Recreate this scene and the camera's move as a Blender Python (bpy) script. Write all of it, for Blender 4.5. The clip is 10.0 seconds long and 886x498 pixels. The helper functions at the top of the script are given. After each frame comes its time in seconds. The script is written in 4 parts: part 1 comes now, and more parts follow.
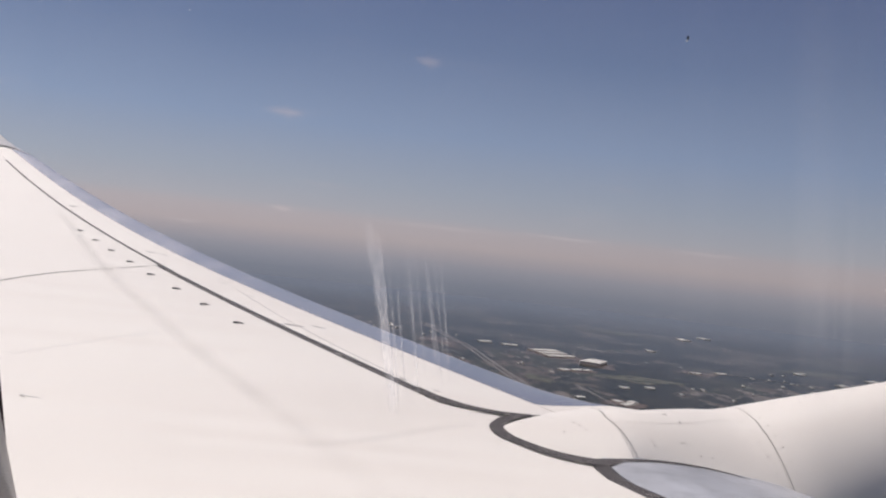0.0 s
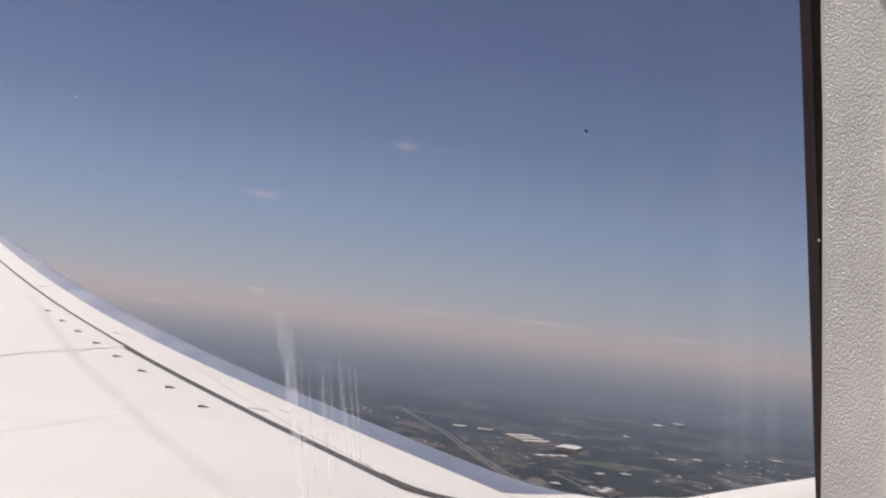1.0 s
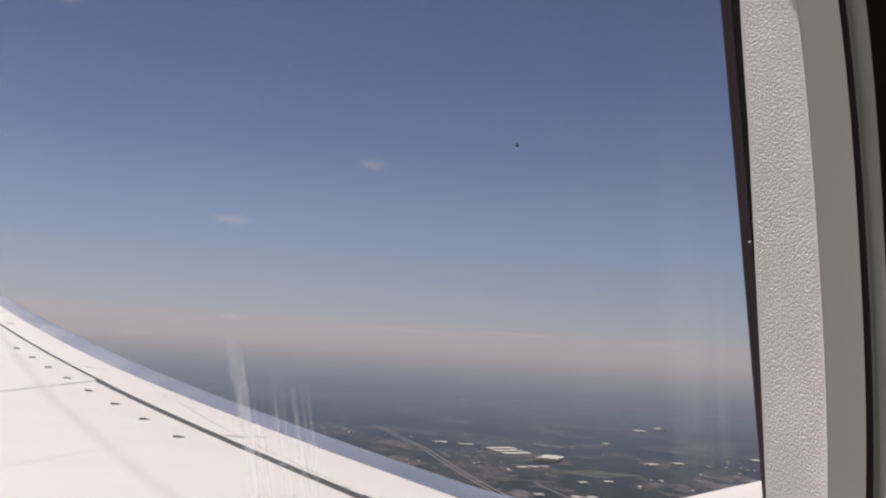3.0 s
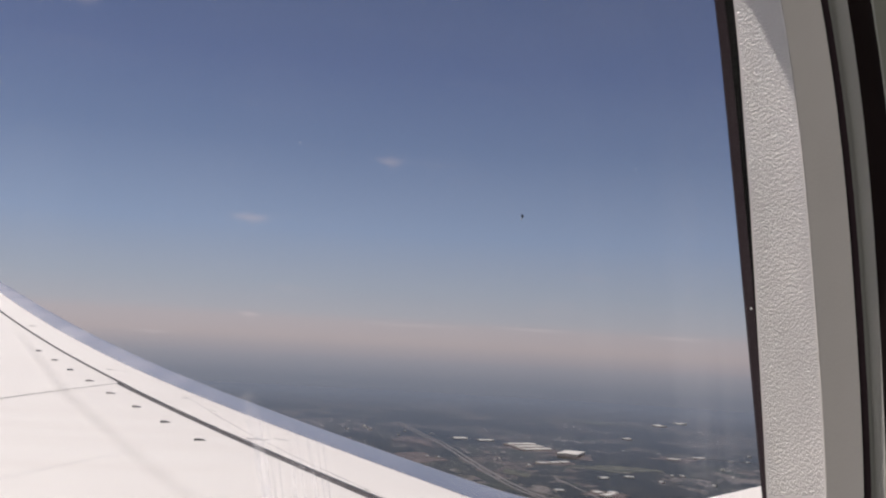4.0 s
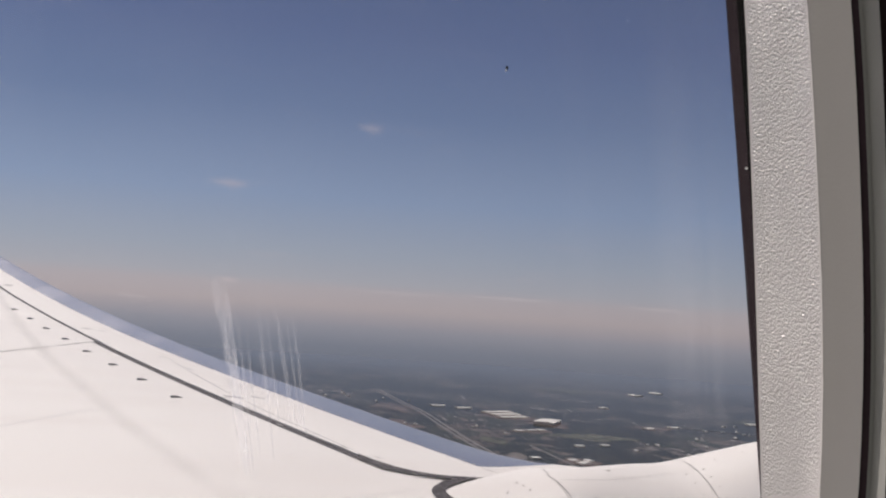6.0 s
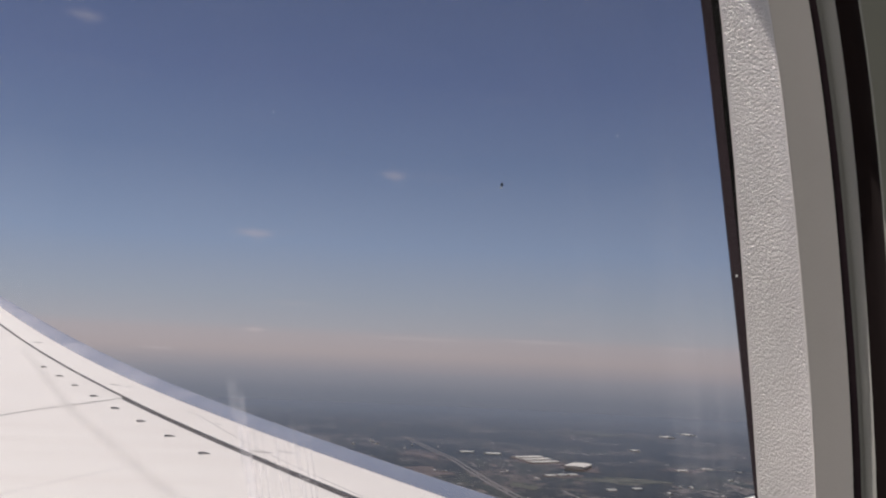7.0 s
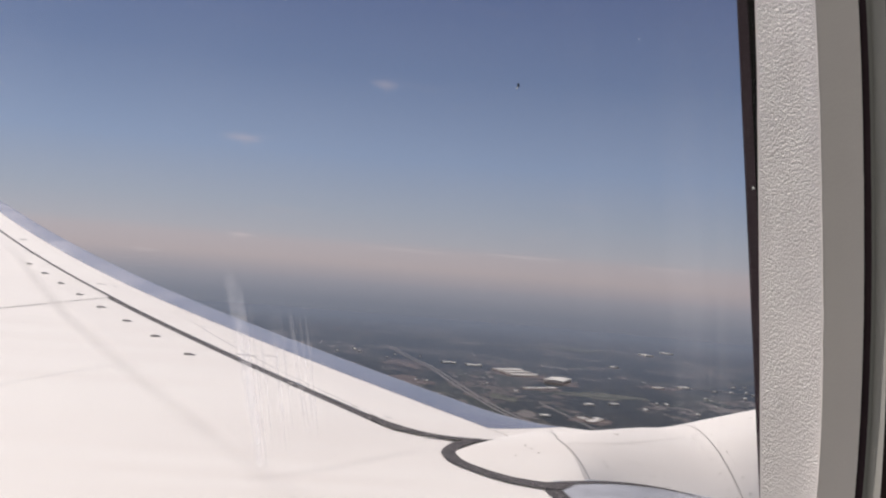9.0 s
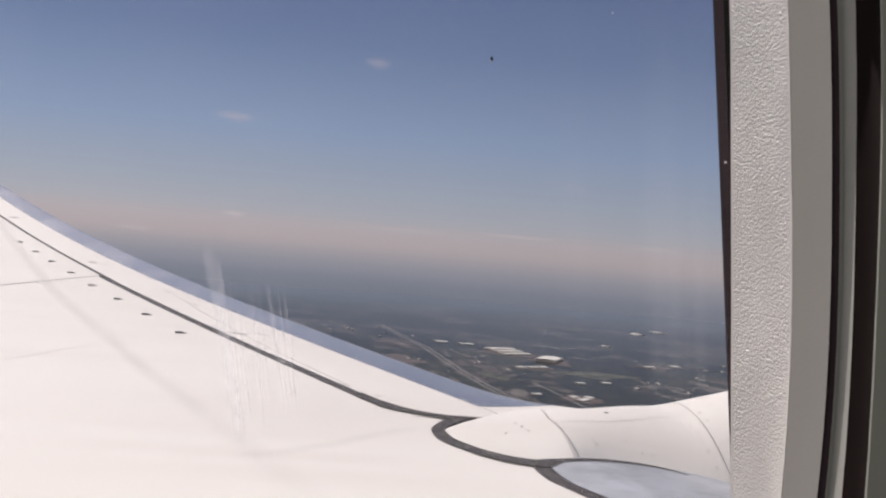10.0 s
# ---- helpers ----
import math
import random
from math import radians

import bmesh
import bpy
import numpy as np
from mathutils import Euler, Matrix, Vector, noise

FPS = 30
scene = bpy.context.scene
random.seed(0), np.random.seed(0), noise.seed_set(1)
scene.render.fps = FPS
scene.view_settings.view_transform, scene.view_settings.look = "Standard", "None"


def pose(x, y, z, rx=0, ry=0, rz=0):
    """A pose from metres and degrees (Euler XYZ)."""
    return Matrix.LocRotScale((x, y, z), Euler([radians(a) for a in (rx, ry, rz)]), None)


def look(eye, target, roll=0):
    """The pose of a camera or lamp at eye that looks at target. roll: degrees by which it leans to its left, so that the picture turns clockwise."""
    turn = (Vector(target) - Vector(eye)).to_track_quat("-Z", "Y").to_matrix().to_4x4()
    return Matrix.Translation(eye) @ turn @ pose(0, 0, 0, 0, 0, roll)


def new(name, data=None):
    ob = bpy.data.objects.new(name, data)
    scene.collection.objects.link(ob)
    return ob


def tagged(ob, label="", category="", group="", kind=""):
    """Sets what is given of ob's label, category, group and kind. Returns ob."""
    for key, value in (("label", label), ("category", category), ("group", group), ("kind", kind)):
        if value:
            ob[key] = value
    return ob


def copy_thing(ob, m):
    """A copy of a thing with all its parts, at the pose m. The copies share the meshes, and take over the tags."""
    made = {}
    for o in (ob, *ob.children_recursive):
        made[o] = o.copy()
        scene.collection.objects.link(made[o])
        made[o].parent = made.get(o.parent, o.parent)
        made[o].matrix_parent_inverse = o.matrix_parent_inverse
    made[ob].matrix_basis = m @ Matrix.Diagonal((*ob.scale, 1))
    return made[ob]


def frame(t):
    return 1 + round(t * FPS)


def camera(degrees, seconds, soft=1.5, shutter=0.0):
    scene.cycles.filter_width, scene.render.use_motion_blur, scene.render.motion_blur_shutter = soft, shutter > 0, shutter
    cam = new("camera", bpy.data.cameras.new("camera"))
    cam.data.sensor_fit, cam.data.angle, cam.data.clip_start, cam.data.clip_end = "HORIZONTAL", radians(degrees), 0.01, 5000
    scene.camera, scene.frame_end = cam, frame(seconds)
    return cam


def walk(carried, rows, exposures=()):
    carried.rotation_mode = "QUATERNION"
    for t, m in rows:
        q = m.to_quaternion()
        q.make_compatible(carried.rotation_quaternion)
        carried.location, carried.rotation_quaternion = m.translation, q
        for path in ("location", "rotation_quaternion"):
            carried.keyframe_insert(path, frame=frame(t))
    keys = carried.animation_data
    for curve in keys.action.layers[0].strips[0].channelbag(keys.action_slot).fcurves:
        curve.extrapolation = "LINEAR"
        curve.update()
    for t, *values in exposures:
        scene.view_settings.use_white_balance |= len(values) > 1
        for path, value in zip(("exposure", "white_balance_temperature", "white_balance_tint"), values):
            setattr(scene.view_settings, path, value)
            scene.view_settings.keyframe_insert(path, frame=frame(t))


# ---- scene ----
cam = camera(47.3, 10.0, soft=2.2)


# ---- camera ----
# rows: seconds, place in metres, then yaw, pitch and roll in degrees
ROWS = [
    (0.00, -0.0378, -0.0072, -0.0120, -2.86, -0.03, 3.55),
    (0.50, -0.0364, -0.0178, -0.0027, -2.68, 3.78, 4.52),
    (1.00, -0.0137, 0.0005, -0.0069, -3.93, 4.75, 4.01),
    (1.50, 0.0013, 0.0071, -0.0133, -5.22, 4.76, 3.41),
    (2.00, 0.0028, 0.0028, -0.0097, -6.08, 3.69, 2.28),
    (2.50, 0.0015, -0.0116, 0.0066, -5.93, 5.06, 0.83),
    (2.70, -0.0042, -0.0028, -0.0083, -5.85, 5.83, 0.97),
    (3.80, -0.0028, -0.0104, 0.0119, -4.55, 5.21, 0.58),
    (4.00, -0.0023, -0.0134, 0.0150, -4.48, 5.50, 0.59),
    (4.50, -0.0006, -0.0090, 0.0108, -4.94, 5.68, 0.50),
    (5.00, -0.0043, 0.0058, -0.0123, -5.22, 4.69, 1.36),
    (5.20, 0.0001, 0.0115, -0.0208, -5.32, 3.76, 1.35),
    (6.30, 0.0007, -0.0016, -0.0086, -5.67, 3.72, 1.28),
    (6.50, 0.0056, -0.0125, 0.0011, -5.19, 4.36, 1.22),
    (7.00, 0.0061, -0.0066, 0.0029, -4.21, 6.25, -0.06),
    (7.50, 0.0029, -0.0080, 0.0039, -4.09, 6.36, 0.21),
    (8.00, -0.0012, -0.0056, 0.0041, -3.83, 4.94, 0.92),
    (8.50, 0.0013, -0.0017, 0.0001, -4.36, 3.11, 1.55),
    (9.00, 0.0000, 0.0000, 0.0000, -5.00, 1.30, 2.00),
    (9.50, 0.0019, 0.0025, -0.0078, -5.20, 0.20, 2.39),
    (10.00, 0.0056, -0.0013, -0.0015, -5.46, 0.14, 2.11),
]


# the aircraft climbs with its nose up and its left wing a little low; all rows and the aircraft's parts are laid out in its own axes
CLIMB = pose(0, 0, 0, -0.5, -2.6, 0)


def stand(x, y, z, yaw, pitch, roll):
    return CLIMB @ pose(x, y, z, 90 + pitch, 0, yaw) @ pose(0, 0, 0, 0, 0, roll)


walk(cam, [(row[0], stand(*row[1:])) for row in ROWS],
     [(0, 0.02), (1, 0.02), (2.5, 0.01), (4, 0.0), (5, -0.02), (6.5, -0.08), (7, -0.13), (7.5, -0.12), (8.5, 0.03), (10, 0.05)])

# ---- world, sun, lights ----
TO_SUN = CLIMB.to_3x3() @ Vector((-0.245, 0.54, 0.78)).normalized()


def srgb(r, g, b):
    return tuple(c / 12.92 if c <= 0.04045 else ((c + 0.055) / 1.055) ** 2.4 for c in (r / 255, g / 255, b / 255))


world = bpy.data.worlds.new("world")
scene.world = world
world.use_nodes = True
wn, wl = world.node_tree.nodes, world.node_tree.links
wn.clear()
w_out = wn.new("ShaderNodeOutputWorld")
w_bg = wn.new("ShaderNodeBackground")
w_co = wn.new("ShaderNodeTexCoord")
w_sep = wn.new("ShaderNodeSeparateXYZ")
wl.new(w_co.outputs["Generated"], w_sep.inputs[0])
w_map = wn.new("ShaderNodeMapRange")
w_map.inputs["From Min"].default_value, w_map.inputs["From Max"].default_value = -0.15, 0.45
wl.new(w_sep.outputs["Z"], w_map.inputs["Value"])
w_ramp = wn.new("ShaderNodeValToRGB")
wl.new(w_map.outputs[0], w_ramp.inputs[0])
# hazy air: grey below the horizon, a dusty pink layer on it, blue higher up
SKY = [(-0.11, (92, 98, 112)), (-0.062, (106, 111, 124)), (-0.041, (118, 122, 135)), (-0.022, (142, 141, 150)), (-0.003, (171, 160, 162)),
       (0.013, (171, 163, 167)), (0.022, (163, 163, 171)), (0.048, (152, 159, 173)), (0.103, (131, 147, 175)), (0.187, (103, 120, 154)), (0.264, (88, 103, 141)), (0.36, (77, 91, 127))]
while len(w_ramp.color_ramp.elements) < len(SKY):
    w_ramp.color_ramp.elements.new(0.5)
for e, (s, c) in zip(w_ramp.color_ramp.elements, SKY):
    e.position = (s + 0.15) / 0.6
    e.color = (*srgb(*c), 1)
w_sky = wn.new("ShaderNodeTexSky")
w_sky.sky_type = "NISHITA"
w_sky.sun_disc = False
w_sky.sun_elevation = math.asin(TO_SUN.z)
w_sky.sun_rotation = math.atan2(TO_SUN.x, TO_SUN.y)
w_sky.altitude = 600
w_dim = wn.new("ShaderNodeVectorMath")
w_dim.operation = "SCALE"
w_dim.inputs["Scale"].default_value = 0.06
wl.new(w_sky.outputs[0], w_dim.inputs[0])
w_high = wn.new("ShaderNodeMapRange")
w_high.inputs["From Min"].default_value, w_high.inputs["From Max"].default_value = 0.36, 0.62
wl.new(w_sep.outputs["Z"], w_high.inputs["Value"])
# thin wisps of cloud low in the sky
w_str = wn.new("ShaderNodeMapping")
w_str.inputs["Scale"].default_value = (7, 7, 42)
wl.new(w_co.outputs["Generated"], w_str.inputs[0])
w_noi = wn.new("ShaderNodeTexNoise")
w_noi.inputs["Scale"].default_value = 1.0
w_noi.inputs["Detail"].default_value = 5
w_noi.inputs["Roughness"].default_value = 0.62
wl.new(w_str.outputs[0], w_noi.inputs["Vector"])
w_wis = wn.new("ShaderNodeMapRange")
w_wis.inputs["From Min"].default_value, w_wis.inputs["From Max"].default_value = 0.6, 0.85
w_wis.inputs["To Max"].default_value = 0.35
wl.new(w_noi.outputs[0], w_wis.inputs["Value"])
w_band = wn.new("ShaderNodeValToRGB")
for pos, v in ((0.0, 0), (0.27, 0), (0.31, 1), (0.42, 0.35), (0.75, 0.12)):
    if pos == 0.0:
        e = w_band.color_ramp.elements[0]
    elif pos == 0.75:
        e = w_band.color_ramp.elements[-1]
    else:
        e = w_band.color_ramp.elements.new(pos)
    e.position, e.color = pos, (v, v, v, 1)
wl.new(w_map.outputs[0], w_band.inputs[0])
w_mul = wn.new("ShaderNodeMath")
w_mul.operation = "MULTIPLY"
wl.new(w_wis.outputs[0], w_mul.inputs[0])
wl.new(w_band.outputs[0], w_mul.inputs[1])
# a few small clouds: direction, half width and half height as slopes, thickness
CLOUDS = [((-0.1111, 0.9937, 0.0154), 0.014, 0.0046, 0.95), ((0.1666, 0.9859, 0.0155), 0.060, 0.0026, 0.55), ((0.05, 0.9983, 0.0135), 0.085, 0.0032, 0.35), ((0.30, 0.951, 0.0143), 0.05, 0.0028, 0.40),
          ((-0.1161, 0.9874, 0.108), 0.024, 0.009, 0.34), ((0.0163, 0.985, 0.1716), 0.017, 0.009, 0.30), ((-0.2726, 0.917, 0.2913), 0.02, 0.010, 0.22), ((-0.20, 0.979, -0.006), 0.022, 0.0034, 0.5)]
total = w_mul.outputs[0]
for way, wide_, high_, thick in CLOUDS:
    way = Vector(way).normalized()
    off = wn.new("ShaderNodeVectorMath")
    off.operation = "SUBTRACT"
    off.inputs[1].default_value = way
    wl.new(w_co.outputs["Generated"], off.inputs[0])
    sc = wn.new("ShaderNodeVectorMath")
    sc.operation = "MULTIPLY"
    sc.inputs[1].default_value = (1 / wide_, 0.5 / wide_, 1 / high_)
    wl.new(off.outputs[0], sc.inputs[0])
    ln = wn.new("ShaderNodeVectorMath")
    ln.operation = "LENGTH"
    wl.new(sc.outputs[0], ln.inputs[0])
    soft_noise = wn.new("ShaderNodeTexNoise")
    soft_noise.inputs["Scale"].default_value = 0.9
    soft_noise.inputs["Detail"].default_value = 4
    wl.new(sc.outputs[0], soft_noise.inputs["Vector"])
    push = wn.new("ShaderNodeMath")
    push.operation = "MULTIPLY_ADD"
    push.inputs[1].default_value = 1.6
    wl.new(soft_noise.outputs[0], push.inputs[0])
    wl.new(ln.outputs["Value"], push.inputs[2])
    puff = wn.new("ShaderNodeMapRange")
    puff.interpolation_type = "SMOOTHSTEP"
    puff.inputs["From Min"].default_value, puff.inputs["From Max"].default_value = 1.75, 0.75
    puff.inputs["To Max"].default_value = thick
    wl.new(push.outputs[0], puff.inputs["Value"])
    add = wn.new("ShaderNodeMath")
    add.operation = "ADD"
    add.use_clamp = True
    wl.new(total, add.inputs[0])
    wl.new(puff.outputs[0], add.inputs[1])
    total = add.outputs[0]
w_cl = wn.new("ShaderNodeMixRGB")
w_cl.inputs[2].default_value = (*srgb(190, 178, 182), 1)
wl.new(total, w_cl.inputs[0])
w_side = wn.new("ShaderNodeMapRange")
w_side.inputs["From Min"].default_value, w_side.inputs["From Max"].default_value = -0.45, 0.45
w_side.inputs["To Min"].default_value, w_side.inputs["To Max"].default_value = 1.15, 0.93
wl.new(w_sep.outputs["X"], w_side.inputs["Value"])
w_grad = wn.new("ShaderNodeVectorMath")
w_grad.operation = "SCALE"
wl.new(w_ramp.outputs[0], w_grad.inputs[0])
wl.new(w_side.outputs[0], w_grad.inputs["Scale"])
wl.new(w_grad.outputs[0], w_cl.inputs[1])
w_mix = wn.new("ShaderNodeMixRGB")
wl.new(w_high.outputs[0], w_mix.inputs[0])
wl.new(w_cl.outputs[0], w_mix.inputs[1])
wl.new(w_dim.outputs[0], w_mix.inputs[2])
wl.new(w_mix.outputs[0], w_bg.inputs["Color"])
wl.new(w_bg.outputs[0], w_out.inputs[0])

sun = new("sun", bpy.data.lights.new("sun", "SUN"))
sun.data.energy = 4.25
sun.data.angle = radians(0.53)
sun.data.color = (1.0, 0.91, 0.845)
sun.matrix_world = look((0, 0, 8), Vector((0, 0, 8)) - TO_SUN)

# added fill lamp, standing in for daylight from the cabin's other windows
far_light = new("window_light", bpy.data.lights.new("window_light", "AREA"))
far_light.data.shape = "RECTANGLE"
far_light.data.size, far_light.data.size_y = 0.55, 0.34
far_light.data.energy = 11
far_light.data.color = (1.0, 0.97, 0.93)
far_light.matrix_world = CLIMB @ look((-1.24, -1.3, -0.08), (0.2, -0.7, -0.04))


# ---- materials ----
def material(name):
    m = bpy.data.materials.new(name)
    m.use_nodes = True
    nt = m.node_tree
    return m, nt.nodes, nt.links, nt.nodes["Principled BSDF"]


def texture_noise(n, l, scale, detail=4, rough=0.55, stretch=(1, 1, 1), spin=0.0):
    co = n.new("ShaderNodeTexCoord")
    mp = n.new("ShaderNodeMapping")
    mp.inputs["Scale"].default_value = stretch
    mp.inputs["Rotation"].default_value = (0, 0, spin)
    l.new(co.outputs["Object"], mp.inputs[0])
    t = n.new("ShaderNodeTexNoise")
    t.inputs["Scale"].default_value = scale
    t.inputs["Detail"].default_value = detail
    t.inputs["Roughness"].default_value = rough
    l.new(mp.outputs[0], t.inputs["Vector"])
    return t.outputs[0]


def ramp(n, l, value, stops):
    r = n.new("ShaderNodeValToRGB")
    while len(r.color_ramp.elements) < len(stops):
        r.color_ramp.elements.new(0.5)
    for e, (p, c) in zip(r.color_ramp.elements, stops):
        e.position, e.color = p, (*c, 1)
    l.new(value, r.inputs[0])
    return r.outputs[0]


def blend(n, l, mode, fac, a, b):
    x = n.new("ShaderNodeMixRGB")
    x.blend_type = mode
    for slot, v in zip((0, 1, 2), (fac, a, b)):
        if isinstance(v, (int, float)):
            x.inputs[slot].default_value = v
        elif isinstance(v, tuple):
            x.inputs[slot].default_value = (*v, 1)
        else:
            l.new(v, x.inputs[slot])
    return x.outputs[0]


def bumped(n, l, b, height, strength, distance):
    u = n.new("ShaderNodeBump")
    u.inputs["Strength"].default_value = strength
    u.inputs["Distance"].default_value = distance
    l.new(height, u.inputs["Height"])
    l.new(u.outputs[0], b.inputs["Normal"])


def plain(name, color, rough=0.5, metal=0.0, vary=0.12, scale=30.0, bump=0.0, bump_scale=200.0, shine=0.5):
    """A paint, rubber or plastic with mottling at two scales and a fine relief."""
    m, n, l, b = material(name)
    big = texture_noise(n, l, scale * 0.15, 3)
    fine = texture_noise(n, l, scale, 5)
    lo, hi = tuple(c * (1 - vary) for c in color), tuple(min(1, c * (1 + vary * 0.5)) for c in color)
    c1 = ramp(n, l, big, [(0.3, lo), (0.7, hi)])
    c2 = ramp(n, l, fine, [(0.3, (1 - vary,) * 3), (0.6, (1, 1, 1))])
    l.new(blend(n, l, "MULTIPLY", 0.6, c1, c2), b.inputs["Base Color"])
    b.inputs["Roughness"].default_value = rough
    b.inputs["Metallic"].default_value = metal
    b.inputs["Specular IOR Level"].default_value = shine
    if bump:
        bumped(n, l, b, texture_noise(n, l, bump_scale, 3), bump, 0.001)
    return m


def wing_paint():
    m, n, l, b = material("white wing paint")
    cloud = texture_noise(n, l, 0.9, 4, 0.6)
    streak = texture_noise(n, l, 2.2, 4, 0.6, (0.25, 3.0, 1), 0.05)
    fine = texture_noise(n, l, 60, 4)
    c = ramp(n, l, cloud, [(0.25, (0.785, 0.735, 0.69)), (0.5, (0.835, 0.785, 0.738)), (0.8, (0.855, 0.81, 0.755))])
    c = blend(n, l, "MULTIPLY", 0.55, c, ramp(n, l, streak, [(0.3, (0.90, 0.88, 0.87)), (0.55, (1, 1, 1))]))
    c = blend(n, l, "MULTIPLY", 0.5, c, ramp(n, l, fine, [(0.3, (0.95, 0.94, 0.93)), (0.6, (1, 1, 1))]))
    l.new(c, b.inputs["Base Color"])
    b.inputs["Roughness"].default_value = 0.45
    b.inputs["Specular IOR Level"].default_value = 0.15
    bumped(n, l, b, texture_noise(n, l, 3.5, 2), 0.12, 0.004)
    return m


def slat_metal():
    m, n, l, b = material("brushed bare aluminium")
    along = texture_noise(n, l, 1.6, 3, 0.5, (3, 0.4, 3), 0.47)
    fine = texture_noise(n, l, 90, 4)
    c = ramp(n, l, along, [(0.3, (0.57, 0.55, 0.575)), (0.7, (0.64, 0.615, 0.64))])
    l.new(blend(n, l, "MULTIPLY", 0.5, c, ramp(n, l, fine, [(0.3, (0.9, 0.9, 0.9)), (0.6, (1, 1, 1))])), b.inputs["Base Color"])
    b.inputs["Metallic"].default_value = 0.80
    l.new(ramp(n, l, along, [(0.3, (0.225,) * 3), (0.7, (0.265,) * 3)]), b.inputs["Roughness"])
    return m


def sealant():
    m, n, l, b = material("dark grey sealant")
    chips = texture_noise(n, l, 210, 4, 0.7)
    c = ramp(n, l, chips, [(0.3, (0.022, 0.018, 0.021)), (0.565, (0.040, 0.033, 0.038)), (0.61, (0.22, 0.20, 0.20)), (0.67, (0.6, 0.57, 0.56))])
    l.new(c, b.inputs["Base Color"])
    b.inputs["Roughness"].default_value = 0.8
    b.inputs["Specular IOR Level"].default_value = 0.2
    bumped(n, l, b, chips, 0.4, 0.002)
    return m


def pebbled_plastic():
    """White plastic with a fine grained relief; the grain is deeper in some patches than in others."""
    m, n, l, b = material("pebbled white plastic")
    co = n.new("ShaderNodeTexCoord")
    wob = n.new("ShaderNodeTexNoise")
    wob.inputs["Scale"].default_value = 900
    wob.inputs["Detail"].default_value = 3
    l.new(co.outputs["Object"], wob.inputs["Vector"])
    add = n.new("ShaderNodeVectorMath")
    add.operation = "MULTIPLY_ADD"
    add.inputs[1].default_value = (0.00035,) * 3
    l.new(wob.outputs["Color"], add.inputs[0])
    l.new(co.outputs["Object"], add.inputs[2])
    v = n.new("ShaderNodeTexVoronoi")
    v.feature = "SMOOTH_F1"
    v.inputs["Scale"].default_value = 1450
    v.inputs["Smoothness"].default_value = 0.25
    l.new(add.outputs[0], v.inputs["Vector"])
    inv = n.new("ShaderNodeMath")
    inv.operation = "SUBTRACT"
    inv.inputs[0].default_value = 1.0
    l.new(v.outputs["Distance"], inv.inputs[1])
    deep = n.new("ShaderNodeMath")
    deep.operation = "MULTIPLY"
    l.new(inv.outputs[0], deep.inputs[0])
    l.new(ramp(n, l, texture_noise(n, l, 55, 3, 0.5, (1, 1, 0.45)), [(0.36, (0.75,) * 3), (0.62, (1.2,) * 3)]), deep.inputs[1])
    soil = texture_noise(n, l, 40, 4)
    c = ramp(n, l, soil, [(0.3, (0.56, 0.535, 0.53)), (0.7, (0.64, 0.612, 0.605))])
    l.new(c, b.inputs["Base Color"])
    b.inputs["Roughness"].default_value = 0.40
    bumped(n, l, b, deep.outputs[0], 0.55, 0.0005)
    glint = n.new("ShaderNodeBump")
    glint.inputs["Strength"].default_value = 1.0
    glint.inputs["Distance"].default_value = 0.0011
    l.new(deep.outputs[0], glint.inputs["Height"])
    l.new(glint.outputs[0], b.inputs["Coat Normal"])
    b.inputs["Coat Weight"].default_value = 0.8
    b.inputs["Coat Roughness"].default_value = 0.26
    b.inputs["Coat IOR"].default_value = 1.6
    return m


def pane_glass(low, high):
    m, n, l, b = material("window acrylic")
    n.remove(b)
    tr = n.new("ShaderNodeBsdfTransparent")
    tr.inputs[0].default_value = (0.97, 0.975, 0.98, 1)
    gl = n.new("ShaderNodeBsdfGlossy")
    gl.inputs["Roughness"].default_value = 0.03
    fr = n.new("ShaderNodeFresnel")
    fr.inputs["IOR"].default_value = 1.25
    mx = n.new("ShaderNodeMixShader")
    l.new(fr.outputs[0], mx.inputs[0])
    l.new(tr.outputs[0], mx.inputs[1])
    l.new(gl.outputs[0], mx.inputs[2])
    # window dirt and veiling glare, put in as a pale translucent share
    dust_glare = n.new("ShaderNodeBsdfTranslucent")
    dust_glare.inputs[0].default_value = (0.8, 0.78, 0.78, 1)
    soil = ramp(n, l, texture_noise(n, l, 25, 4), [(0.3, (low,) * 3), (0.7, (high,) * 3)])
    both = n.new("ShaderNodeMixShader")
    l.new(soil, both.inputs[0])
    l.new(mx.outputs[0], both.inputs[1])
    l.new(dust_glare.outputs[0], both.inputs[2])
    l.new(both.outputs[0], n["Material Output"].inputs[0])
    return m


